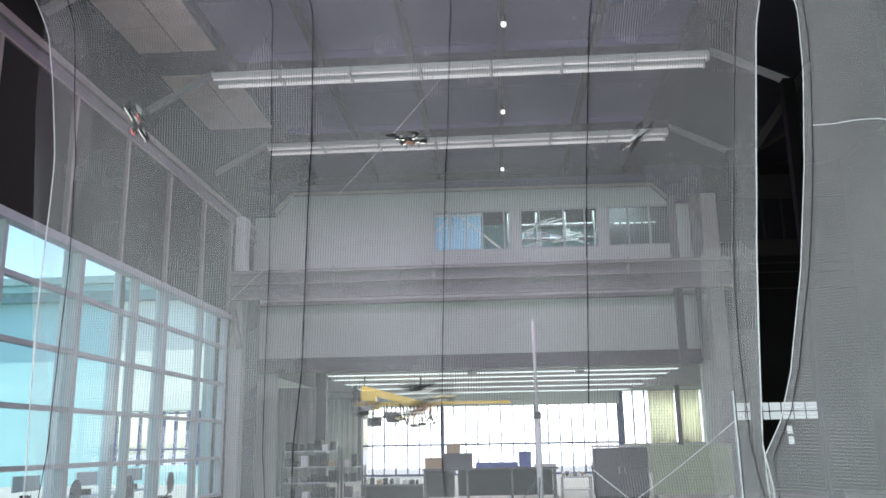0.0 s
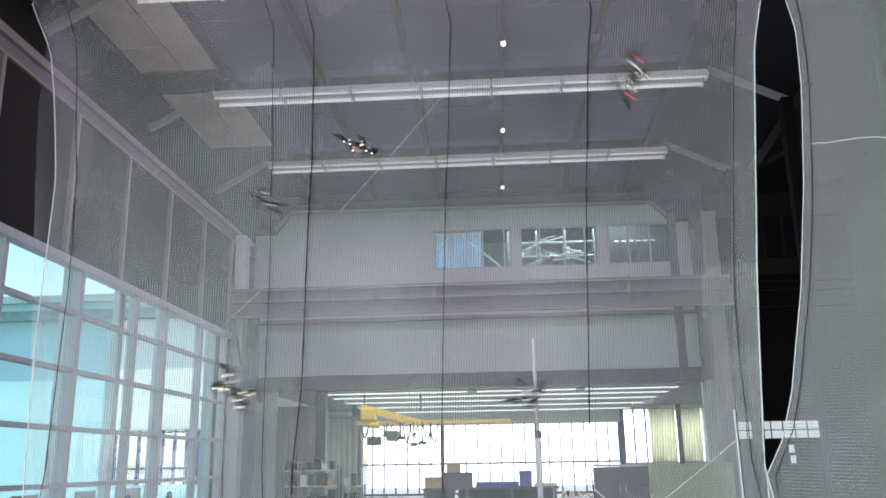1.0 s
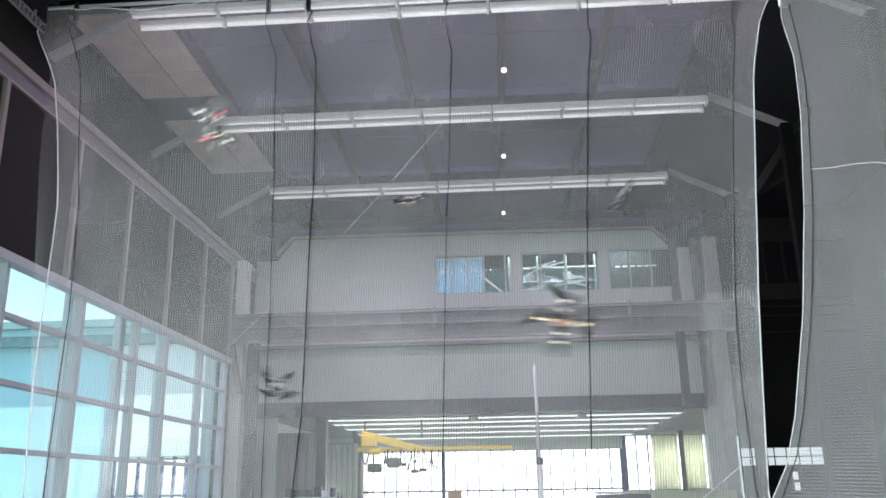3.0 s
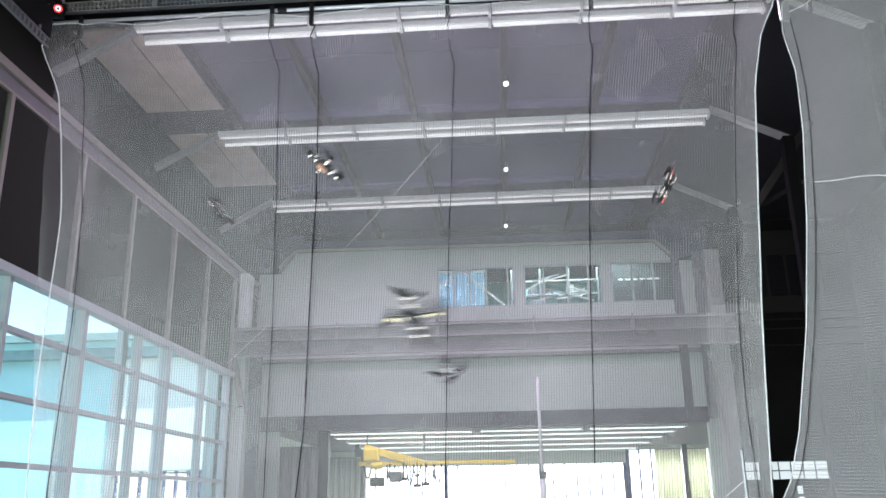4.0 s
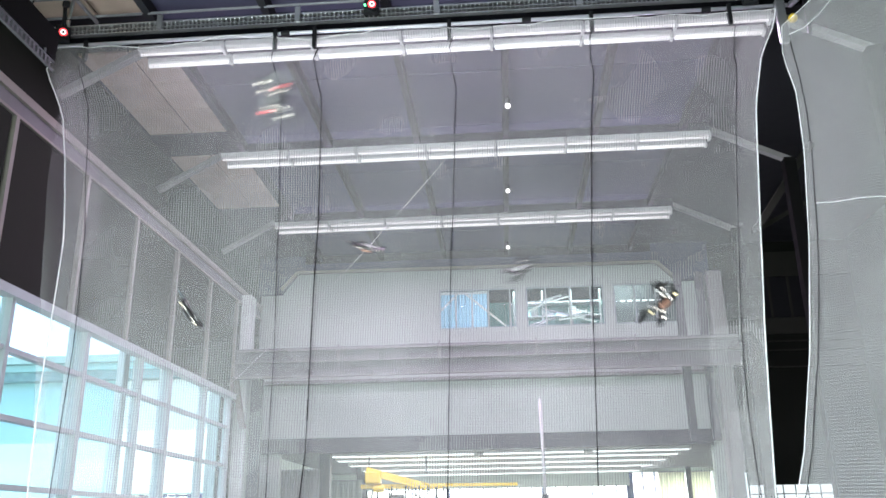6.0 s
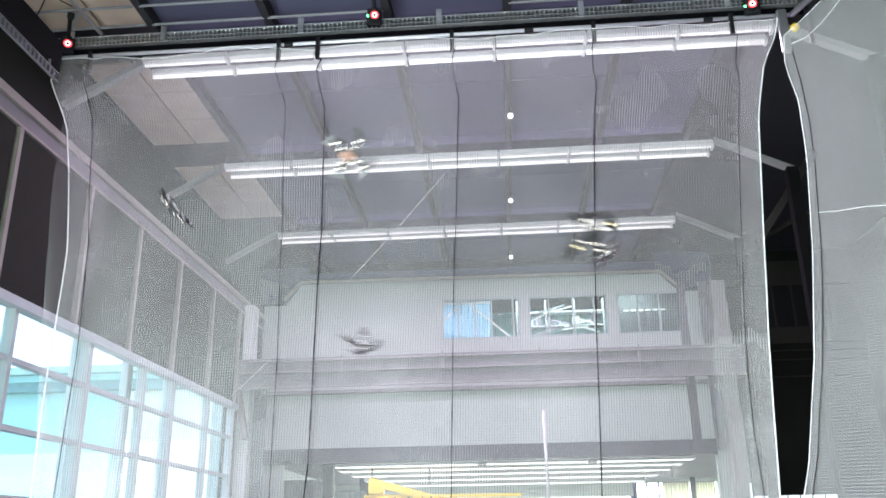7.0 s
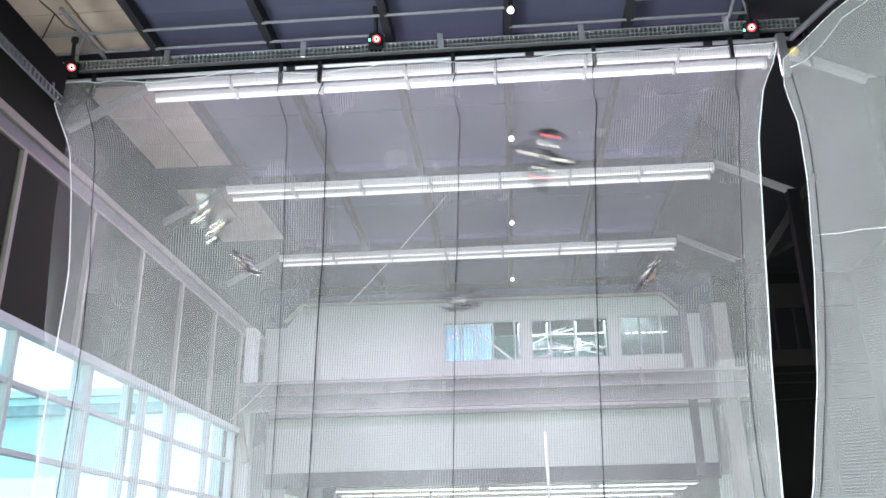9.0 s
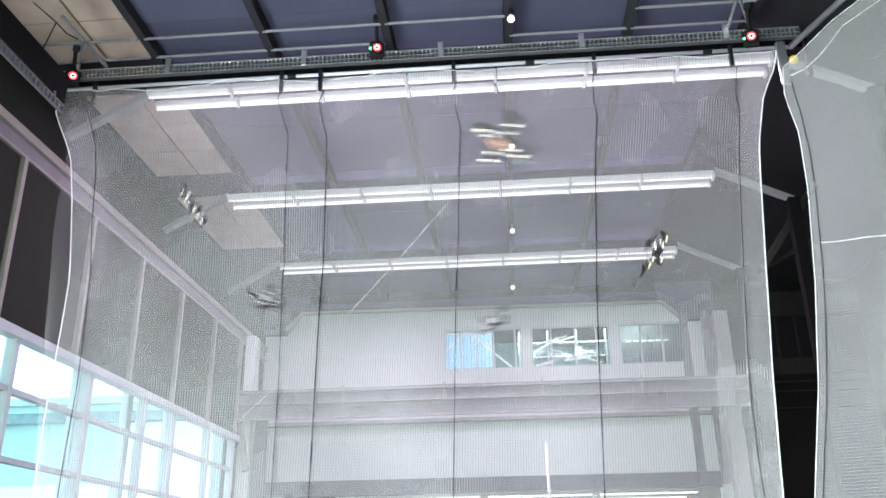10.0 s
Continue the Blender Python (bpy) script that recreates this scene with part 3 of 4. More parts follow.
side_net = tagged(empty("side_net"), "fine white side net gathered beside a narrow gap", "net")
ob = new("netting", net_threads(side, 100, 205, 6.95, 0.012, 40, 50, 0.0015))
ob.data.materials[0] = SIDE_NET
ob.parent = side_net
tagged(ob, kind="stuff")
ob = new("weave", weave(side, 40, 50, 6.95))
ob.data.materials[0] = SIDE_WEAVE
ob.parent = side_net
part("edge_rope", one(tube_line, [side(0, NET_Z0 + 6.37 * k / 40) for k in range(41)], 0.005), ROPE, side_net)
part("cord", one(tube_line, [side(0.035 + 0.003 * math.sin(k), 0.65 + 6.05 * k / 14) + Vector((0, -0.02, 0)) for k in range(15)], 0.004), CORD, side_net)
part("seam", one(tube_line, [side(0.04 + 0.9 * k / 12, 4.83 - 0.36 * k / 12) + Vector((0, -0.01, 0)) for k in range(13)], 0.0035), ROPE, side_net)
part("top_rope", one(tube_line, [side(k / 16, 6.95) for k in range(17)], 0.003), ROPE, side_net)


def tracking_camera(x, z, tilt, roll=0):
    """A tracking camera with a ring of red lights."""
    c = tagged(empty("tracking_camera"), "black tracking camera with a glowing red ring on the rail", "camera", "tracking cameras")
    part("body", one(box, -0.075, 0.075, 0.02, 0.19, -0.085, 0.085, bevel=0.012), BLACK, c)
    part("lens_hood", one(rod, (0, 0.03, 0), (0, -0.02, 0), 0.062, 18), BLACK, c)
    part("led_ring", one(ring, (0, -0.022, 0), (0, 1, 0), 0.034, 0.008), RED_GLOW, c, "glowing red ring")
    # rim glows by itself to paint the white glint on the lens
    part("lens", one(ring, (0, -0.024, 0), (0, 1, 0), 0.021, 0.0065), WHITE_GLOW, c, "bright lens rim")
    part("status_light", one(ball, (-0.068, -0.01, -0.01), 0.014, 8), GREEN_GLOW, c, "small green light")
    part("arm", one(rod, (0, 0.06, 0.07), (-0.02, -0.16, 0.27), 0.02), BLACK, c)
    part("joint", one(ball, (0, 0.06, 0.09), 0.035, 10), BLACK, c)
    part("clamp", one(box, -0.05, 0.02, -0.2, -0.13, 0.22, 0.28, bevel=0.01), BLACK, c)
    c.matrix_world = pose(x, NET_Y - 0.12, z, tilt, 0, roll)
    c.scale = (1.1, 1.1, 1.1)
    return c


for x, z in ((-4.86, 7.05), (-1.3, 7.18), (2.84, 7.03)):
    RIG.append(tracking_camera(x, z, 12, 4 - x * 6))
bm = bmesh.new()
rod(bm, (-7.09, 10.91, 10.33), (-7.0, 12.34, 10.3), 0.035)
rod(bm, (-7.02, 11.56, 10.28), (-7.34, 12.01, 10.2), 0.03)
tagged(link("mount_strut", bm, STEEL), "grey strut under the roof beside the rail's end", "strut")
bm = bmesh.new()
string(bm, [Vector(p) for p in ((-7.39, 10.55, 10.36), (-7.24, 11.01, 10.3), (-7.89, 11.72, 10.22), (-8.11, 11.9, 10.3))], 0.012)
string(bm, [Vector(p) for p in ((-7.24, 11.01, 10.3), (-7.14, 11.2, 10.2), (-7.07, 11.43, 10.25))], 0.012)
tagged(link("hanging_cable", bm, BLACK), "thin black cables looping above the rail", "cable")
bm = bmesh.new()
rod(bm, (4.07, 12.45, 10.25), (4.05, 11.63, 10.35), 0.03)
rod(bm, (4.39, 12.21, 10.25), (4.12, 11.63, 10.35), 0.025)
tagged(link("mount_strut", bm, STEEL), "grey struts beside the tracking camera", "strut")
side_rope = tagged(link("net_rope", one(tube_line, [Vector(p) for p in ((2.78, 6.9, 5.9), (2.92, 6.9, 5.96), (3.08, 6.9, 6.1), (3.22, 6.9, 6.26), (3.34, 6.9, 6.41), (3.52, 6.9, 6.53), (3.75, 6.9, 6.69), (4.1, 6.9, 6.95))], 0.004), ROPE, True), "white rope slung from the net's corner bracket", "rope")
corner = tagged(empty("corner_bracket", 3.15, 7.95, 6.70), "grey corner bracket with a yellow lamp", "bracket")
part("plate", one(box, -0.05, 0.05, -0.03, 0.03, -0.25, 0.28, bevel=0.01), STEEL, corner)
part("lamp", one(ball, (0.1, -0.05, 0.02), 0.05, 12), YELLOW, corner, smooth=True)
part("strap", one(box, 0.25, 0.29, -0.02, 0.02, -0.15, 0.5), BLACK, corner, "black strap")

RIG += [truss, pipe, side_pipe, net, side_net, side_rope, corner]
for ob in RIG:
    ob.matrix_basis = Matrix.Translation((0, 0, EYE)) @ Matrix.Scale(SPREAD, 4) @ Matrix.Translation((0, 0, -EYE)) @ ob.matrix_basis

# rope slung across the arena
tagged(link("guy_rope", one(tube_line, [Vector((-6.43, 19, 4.82)).lerp(Vector((-1.19, 19, 10.4)), k / 20) + Vector((0, 0, -0.2 * math.sin(math.pi * k / 20))) for k in range(22)], 0.0032), ROPE), "thin white rope slung up to the roof", "rope")

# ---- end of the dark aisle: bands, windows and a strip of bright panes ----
# carries the end wall on, far darker than its pale part
structure("wall_aisle", one(box, RX, AX, FY, FY + 0.3, 0, ROOF_Z + 0.12), AISLE, "dark end wall of the side aisle")
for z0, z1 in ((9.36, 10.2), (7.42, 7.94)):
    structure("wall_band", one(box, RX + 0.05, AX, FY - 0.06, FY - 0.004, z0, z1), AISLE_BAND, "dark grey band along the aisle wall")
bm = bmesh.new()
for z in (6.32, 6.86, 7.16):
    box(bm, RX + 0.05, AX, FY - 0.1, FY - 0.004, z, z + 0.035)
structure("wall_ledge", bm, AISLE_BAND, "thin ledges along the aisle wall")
window_5 = tagged(empty("window_5", 9.4, FY, 8.6), "windows with black panes high in the aisle wall", kind="structure")
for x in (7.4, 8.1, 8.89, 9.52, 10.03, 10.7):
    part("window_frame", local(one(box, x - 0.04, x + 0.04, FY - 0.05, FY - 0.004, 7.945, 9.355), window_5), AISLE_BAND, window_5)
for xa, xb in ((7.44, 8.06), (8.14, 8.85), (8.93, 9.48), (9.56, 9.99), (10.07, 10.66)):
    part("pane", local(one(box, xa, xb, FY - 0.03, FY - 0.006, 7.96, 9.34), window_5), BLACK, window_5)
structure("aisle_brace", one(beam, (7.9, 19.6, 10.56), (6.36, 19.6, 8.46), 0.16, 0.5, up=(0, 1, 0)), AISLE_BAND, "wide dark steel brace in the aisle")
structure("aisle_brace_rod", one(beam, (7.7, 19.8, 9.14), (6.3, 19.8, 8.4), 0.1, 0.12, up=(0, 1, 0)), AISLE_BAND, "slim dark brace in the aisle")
window_3 = tagged(empty("window_3", 8.6, FY, 2.4), "small strip of glowing window panes low in the aisle wall", kind="structure")
for k in range(7):
    x = 7.36 + k * 0.37
    for z0, z1 in ((2.19, 2.43), (2.46, 2.71)):
        part("pane", local(one(box, x, x + 0.33, FY - 0.03, FY - 0.01, z0, z1), window_3), DAYLIGHT, window_3)
for x, z0, z1 in ((8.93, 1.75, 1.98), (8.95, 1.43, 1.66)):
    part("pane", local(one(box, x, x + 0.16, FY - 0.03, FY - 0.01, z0, z1), window_3), DAYLIGHT, window_3)

# ---- hall beyond the opening ----
HY = 45.0
bm = bmesh.new()
box(bm, 10.6, 12.5, HY, HY + 0.3, 0, 4.4)
box(bm, -9.4, 6.4, HY, HY + 0.3, 3.55, 4.4)
box(bm, 6.4, 10.6, HY, HY + 0.3, 4.2, 4.4)
box(bm, -9.4, -9.1, FY + 0.3, HY, 0, 4.4)
box(bm, 12.2, 12.5, FY + 0.3, HY, 0, 4.4)
structure("wall_far_hall", bm, WALL, "pale walls of the low hall beyond")
structure("ceiling_far_hall", one(box, -9.4, 12.5, FY + 0.36, HY + 0.3, 4.4, 4.6), DARK_GREY, "dark ceiling of the low hall beyond")
for y in (28.6, 30.4, 32.4, 35.0, 38.2, 42.0):
    row = tagged(empty("ceiling_strip", 0, y, 4.1), "long bright ceiling strip light in the low hall", "strip light", "strip lights beyond the opening")
    part("housing", one(box, -6.5, 6.5, -0.08, 0.08, 0.02, 0.3), WHITE, row)
    part("tube", one(box, -6.4, 6.4, -0.06, 0.06, -0.02, 0.018), STRIP_GLOW, row)
for x in (-0.9, 2.7):
    s = tagged(empty("spotlight", x, 28.2, 3.9), "small white spotlight under the ceiling beyond", "spotlight")
    part("head", one(rod, (-0.1, -0.08, 0), (0.12, 0.06, 0.05), 0.08, 12), WHITE, s)
    part("stem", one(rod, (0, 0, 0), (0, 0, 0.5), 0.02), BLACK, s)
window_4 = tagged(empty("window_4", 0, HY, 1.5), "wall of tall bright windows with slim dark bars", kind="structure")
for k, x in enumerate([-7.4 + 0.62 * i for i in range(23)]):
    w = 0.1 if k in (0, 7, 15, 22) else 0.035
    part("bar", local(one(box, x - w, x + w, HY - 0.05, HY + 0.05, 0, 3.55), window_4), DARK_BLUE, window_4)
for z in (1.58, 0.05):
    part("bar", local(one(box, -7.4, 6.3, HY - 0.04, HY + 0.04, z - 0.05, z + 0.05), window_4), DARK_BLUE, window_4)
for x in (7.0, 7.6, 8.2, 9.4):
    part("bar", local(one(box, x - 0.04, x + 0.04, HY - 0.05, HY + 0.05, 1.5, 4.2), window_4), DARK_BLUE, window_4)
for xa, xb, zt in ((-9.1, 6.35, 3.55), (6.4, 10.6, 4.2)):
    p = part("pane", local(one(box, xa, xb, HY + 0.06, HY + 0.08, 0, zt), window_4), CLEAR_GLASS, window_4)
    p.visible_shadow = False
p = part("bar", local(one(box, 6.3, 6.5, HY - 0.05, HY + 0.055, 0, 4.2), window_4), DARK_BLUE, window_4)
structure("window_pier", one(box, -9.1, -7.5, HY - 0.1, HY + 0.05, 0, 3.55), CURTAIN, "pale pier beside the far windows")
structure("window_pier_2", one(box, 6.4, 10.6, HY - 0.1, HY + 0.05, 0, 1.5), WALL, "low wall under the far side windows")

# ---- outside the glazed wall: neighbour building ----
house = tagged(empty("neighbour_building", -26, 45, -0.25), "turquoise building with dark eaves and tall windows across the yard", "building")
bm = bmesh.new()
box(bm, -46, -9.45, 45.0, 45.3, 3.6, 9.75)
box(bm, -46, -9.45, 45.0, 45.3, -0.25, 0.75)
box(bm, -46, -20.9, 45.0, 45.3, 0.75, 3.6)
box(bm, -15.6, -9.45, 45.0, 45.3, 0.75, 3.6)
part("wall", local(bm, house), TURQUOISE, house)
part("bay", local(one(box, -21.4, -20.9, 44.8, 45.0, -0.25, 9.7), house), PALE, house, "pale pier")
part("bay", local(one(box, -20.9, -9.45, 44.85, 45.0, 3.65, 9.7), house), PALE, house, "pale rendered wall panel")
part("bay", local(one(box, -15.55, -9.45, 44.85, 45.0, -0.25, 3.65), house), PALE, house, "pale rendered wall panel")
part("fascia", local(one(box, -46, -9.45, 44.3, 45.3, 9.75, 10.25), house), TEAL, house, "dark teal fascia")
part("gutter", local(one(box, -46, -9.45, 44.1, 45.3, 10.25, 10.6), house), TURQUOISE, house)
part("roof", local(one(box, -46, -9.45, 43.7, 50.0, 10.6, 11.0), house), TEAL, house, "dark teal roof edge")
for k in range(9):
    x = -20.9 + k * 0.662
    part("mullion", local(one(box, x - 0.05, x + 0.05, 44.95, 45.25, 0.75, 3.6), house), DARK_BLUE, house)
for z in (1.6, 3.5):
    part("transom", local(one(box, -20.85, -15.65, 44.97, 45.22, z - 0.05, z + 0.05), house), DARK_BLUE, house)
for xa in (-20.85, -18.2):
    pw = part("pane", local(one(box, xa, xa + 2.6, 45.1, 45.12, 0.8, 3.45), house), CLEAR_GLASS, house)
    pw.visible_shadow = False


# ---- room behind the strip window ----
bm = bmesh.new()
box(bm, -2.6, 6.5, 31.0, 31.2, 7.3, 9.8)
box(bm, -2.6, -2.4, FY + 0.3, 31.0, 7.3, 9.8)
box(bm, 6.3, 6.5, FY + 0.3, 31.0, 7.3, 9.8)
structure("wall_upper_room", bm, TEAL, "dark walls of the room behind the strip window")
structure("floor_upper_room", one(box, -2.6, 6.5, FY + 0.3, 31.2, 7.2, 7.3), DARK_GREY, "floor of the upper room")
structure("ceiling_upper_room", one(box, -2.6, 6.5, FY + 0.3, 31.2, 9.8, 9.95), DARK_GREY, "ceiling of the upper room")
blind = tagged(empty("window_blind", -1.24, FY + 0.32, 7.95), "pale blue upright blind slats behind the window", "blind")
for k in range(13):
    part("slat", one(box, -0.77 + k * 0.122, -0.77 + k * 0.122 + 0.112, 0.02 * (k % 2), 0.02 * (k % 2) + 0.01, 0, 1.36), BLUE_BLIND, blind)
bm = bmesh.new()
beam(bm, (-2.0, FY + 0.28, 8.65), (-1.35, FY + 0.28, 9.3), 0.07, 0.02, up=(0, 1, 0))
beam(bm, (-1.25, FY + 0.28, 9.3), (0.3, FY + 0.28, 7.95), 0.07, 0.02, up=(0, 1, 0))
box(bm, -2.0, -0.4, FY + 0.27, FY + 0.29, 9.2, 9.3)
tagged(link("brace", bm, WHITE), "white diagonal braces behind the strip window", "brace")
rnd = random.Random(4)
shelf = tagged(empty("storage_rack", 2.0, 28.6, 7.3), "cluttered metal storage rack in the upper room", "rack")
for x in (-1.5, -0.5, 0.5, 1.5):
    part("post", one(box, x - 0.03, x + 0.03, -0.2, 0.2, 0, 2.2), STEEL, shelf)
for z in (0.75, 1.25, 1.75):
    part("shelf", one(box, -1.5, 1.5, -0.2, 0.2, z, z + 0.04), ALU, shelf)
for k in range(16):
    x, z = rnd.uniform(-1.4, 1.2), rnd.choice((0.8, 1.3))
    w, h = rnd.uniform(0.08, 0.3), rnd.uniform(0.05, 0.3)
    part("box", one(box, x, x + w, -0.18, 0.1, z, z + h), rnd.choice((WHITE, BLUE_BLIND, STEEL, DARK_GREY)), shelf)
structure("room_partition", one(box, 3.75, 6.3, 28.3, 28.4, 7.3, 9.8), DARK_GREY, "dark grey partition in the upper room")
truss_rnd = random.Random(9)
for k in range(9):
    x, z = truss_rnd.uniform(1.0, 3.0), truss_rnd.uniform(8.2, 9.1)
    a = truss_rnd.choice((0.25, -0.3, 0.5, 0.1))
    t = tagged(link("roof_strut", one(beam, (x - 0.45, 27.75 + 0.05 * k, z - 0.45 * a), (x + 0.45, 27.75 + 0.05 * k, z + 0.45 * a), 0.05, 0.06, up=(0, 1, 0)), WHITE if k % 3 else STEEL), "slanted pale metal strut behind the strip window", "strut", "struts behind the strip window")
strip = tagged(empty("strip_lamp", 2.2, 29.5, 9.2), "slim bright strip lamps in the upper room", "strip lamp")
for k in range(6):
    part("tube", one(box, 1.95 + 0.25 * k, 2.12 + 0.25 * k, -1.4, -1.35, -0.28, -0.23), TUBE, strip)
part("tube", one(box, -1.6, -0.4, -0.05, 0.05, -1.22, -1.14), TUBE, strip)
part("tube", one(box, -0.1, 0.3, -0.05, 0.05, -1.22, -1.14), TUBE, strip)

# unseen fill lamp added above the window, brightening the room beyond its strip lamps
data = bpy.data.lights.new("upper_room_fill", "AREA")
data.shape, data.size, data.size_y = "RECTANGLE", 6.0, 0.4
data.energy, data.color = 30.0, (0.85, 1.0, 1.0)
lamp = new("upper_room_fill", data)
lamp.matrix_world = pose(2.0, 27.8, 9.72)

# ---- things at the end of the arena ----
def rack(x, y, w, d, h, shelves, seed, label):
    r = random.Random(seed)
    t = tagged(empty("storage_shelf", x, y, 0), label, "shelf", "shelves at the end wall")
    for px in (0, w):
        for py in (0, d):
            part("post", one(box, px - 0.02, px + 0.02, py - 0.02, py + 0.02, 0, h + r.uniform(0, 0.15)), DARK_GREY, t)
    for k in range(shelves):
        z = 0.15 + k * (h - 0.2) / (shelves - 1)
        part("shelf", one(box, 0.02, w - 0.02, 0, d, z, z + 0.03), STEEL, t)
        u = 0.06
        while u < w - 0.2:
            ww, hh = r.uniform(0.06, 0.22), r.uniform(0.12, 0.36)
            part("box", one(box, u, u + ww, 0.05, d - 0.1, z + 0.032, z + 0.032 + hh, bevel=0.006), r.choice((WHITE, CARTON, BLACK, BLACK, BLACK, DARK_GREY, BLACK)), t)
            u += ww + r.uniform(0.01, 0.08)
    return t


rack(-6.2, 24.0, 1.6, 0.5, 1.5, 4, 1, "dark steel shelf crowded with boxes and parts")
rack(-4.55, 24.3, 0.6, 0.45, 1.05, 3, 2, "low shelf with boxes and files beside it")

bench = tagged(empty("workbench", -2.3, 25.0, 0), "long workbench loaded with crates and dark equipment", "workbench")
part("top", one(box, 0, 3.95, 0, 0.8, 0.86, 0.91, bevel=0.008), DARK_GREY, bench)
for x in (0.06, 1.3, 2.6, 3.85):
    for y in (0.06, 0.74):
        part("leg", one(box, x - 0.03, x + 0.03, y - 0.03, y + 0.03, 0, 0.86), DARK_GREY, bench)
part("drawer_unit", one(box, 0.1, 0.9, 0.1, 0.7, 0.1, 0.84, bevel=0.01), BLACK, bench)
part("back_panel", one(box, 1.0, 3.8, 0.7, 0.74, 0.1, 0.85), BLACK, bench)
for x0, x1, z1, mat, name, label in ((-2.25, -1.75, 1.22, CARTON, "cardboard_box", "open brown cardboard box on the bench"), (-1.72, -0.85, 1.34, DARK_GREY, "equipment_case", "dark equipment case on the bench"),
                                     (-1.6, -1.2, 1.62, CARTON, "cardboard_box", "small cardboard box on top of a case"), (-0.75, 0.5, 1.06, BLUE, "crate", "flat dark blue crate on the bench"),
                                     (0.52, 0.88, 1.36, BLUE, "crate", "upright blue crate on the bench"), (0.95, 1.6, 1.0, WHITE, "tray", "pale tray on the bench")):
    zb = 1.345 if name == "cardboard_box" and z1 > 1.5 else 0.912
    c = tagged(empty(name, (x0 + x1) / 2, 25.35, zb), label, name.replace("_", " "))
    w = (x1 - x0) / 2
    part("body", one(box, -w, w, -0.22, 0.22, 0, (z1 - zb) * 0.92, bevel=0.01), mat, c)
    part("lid", one(box, -w - 0.01, w + 0.01, -0.23, 0.23, (z1 - zb) * 0.925, z1 - zb, bevel=0.006), mat, c)

trolley = tagged(empty("low_bench", -4.2, 25.4, 0), "low dark bench crowded with cables and tools", "bench")
part("top", one(box, 0, 1.85, 0, 0.6, 0.42, 0.46, bevel=0.006), DARK_GREY, trolley)
part("front_panel", one(box, 0.02, 1.83, 0.02, 0.05, 0.04, 0.42), BLACK, trolley)
for x in (0.05, 1.8):
    for y in (0.09, 0.55):
        part("leg", one(box, x - 0.03, x + 0.03, y - 0.03, y + 0.03, 0, 0.42), BLACK, trolley)
tool_rnd = random.Random(21)
for k in range(9):
    x, w, h = -4.12 + 0.195 * k, tool_rnd.uniform(0.06, 0.16), tool_rnd.uniform(0.05, 0.22)
    b = tagged(empty("tool_case", x, 25.55, 0.461), "small tool case on the low bench", "tool case", "cases on the low bench")
    mat = tool_rnd.choice((BLACK, PALE, DARK_GREY, BLACK, CARTON, WHITE))
    part("body", one(box, 0, w, 0, 0.3, 0, h * 0.7, bevel=0.008), mat, b)
    part("lid", one(box, -0.003, w + 0.003, -0.003, 0.303, h * 0.705, h, bevel=0.006), mat, b)
    part("handle", one(tube_line, [(w / 2 + 0.03 * math.cos(math.pi * j / 6), 0.15, h + 0.03 * math.sin(math.pi * j / 6)) for j in range(7)], 0.005), BLACK, b)
table = tagged(empty("low_table", 1.72, 25.1, 0), "low metal table with pale trays and parts", "table")
part("top", one(box, 0, 0.9, 0, 0.6, 0.6, 0.63, bevel=0.006), STEEL, table)
for x in (0.04, 0.86):
    for y in (0.04, 0.56):
        part("leg", one(box, x - 0.02, x + 0.02, y - 0.02, y + 0.02, 0, 0.6), STEEL, table)
part("lower_shelf", one(box, 0.04, 0.86, 0.04, 0.56, 0.25, 0.28), WHITE, table)
parts_rnd = random.Random(12)
for k in range(7):
    x, w, h = 1.76 + 0.115 * k, parts_rnd.uniform(0.05, 0.1), parts_rnd.uniform(0.05, 0.16)
    b = tagged(empty("parts_box", x, 25.25 + 0.02 * (k % 3), 0.631), "small box of parts on the low table", "box", "boxes on the low table")
    part("body", one(box, 0, w, 0, 0.25, 0, h * 0.8, bevel=0.006), parts_rnd.choice((WHITE, PALE, CARTON, BLACK)), b)
    part("lid", one(box, -0.004, w + 0.004, -0.004, 0.254, h * 0.805, h, bevel=0.004), parts_rnd.choice((WHITE, CARTON)), b)
cab = tagged(empty("cabinet", 2.68, 24.8, 0), "dark grey equipment cabinet with pipes on top", "cabinet")
part("body", one(box, 0, 1.5, 0.02, 0.7, 0.08, 1.42, bevel=0.015), DARK_GREY, cab)
part("plinth", one(box, 0.04, 1.46, 0.06, 0.66, 0, 0.08), BLACK, cab)
for k in range(2):
    dr = part("door", one(box, 0.02 + k * 0.74, 0.74 + k * 0.74, 0.0, 0.018, 0.1, 1.4, bevel=0.004), DARK_GREY, cab)
    part("handle", one(box, 0.66 + k * 0.16, 0.68 + k * 0.16, -0.03, -0.001, 0.7, 0.9), STEEL, dr)
pp = tagged(link("pipe", one(rod, (2.6, 24.9, 1.475), (4.0, 24.75, 1.455), 0.035, 10), WHITE, True), "white plastic pipe lying on the cabinet", "pipe")
board = tagged(empty("partition_board", 4.25, 24.6, 0), "pale green partition board standing on feet", "partition")
part("panel", one(box, 0, 2.25, 0, 0.06, 0.12, 1.48, bevel=0.006), GREEN, board)
for x in (0.1, 2.15):
    part("foot", one(box, x - 0.03, x + 0.03, -0.25, 0.3, 0, 0.12), STEEL, board)
mast = tagged(empty("mast", 0.97, 22.0, 0), "slim white telescopic mast standing in the arena", "mast")
part("lower_tube", one(rod, (0, 0, 0.02), (0, 0, 2.3), 0.075, 12), WHITE, mast, smooth=True)
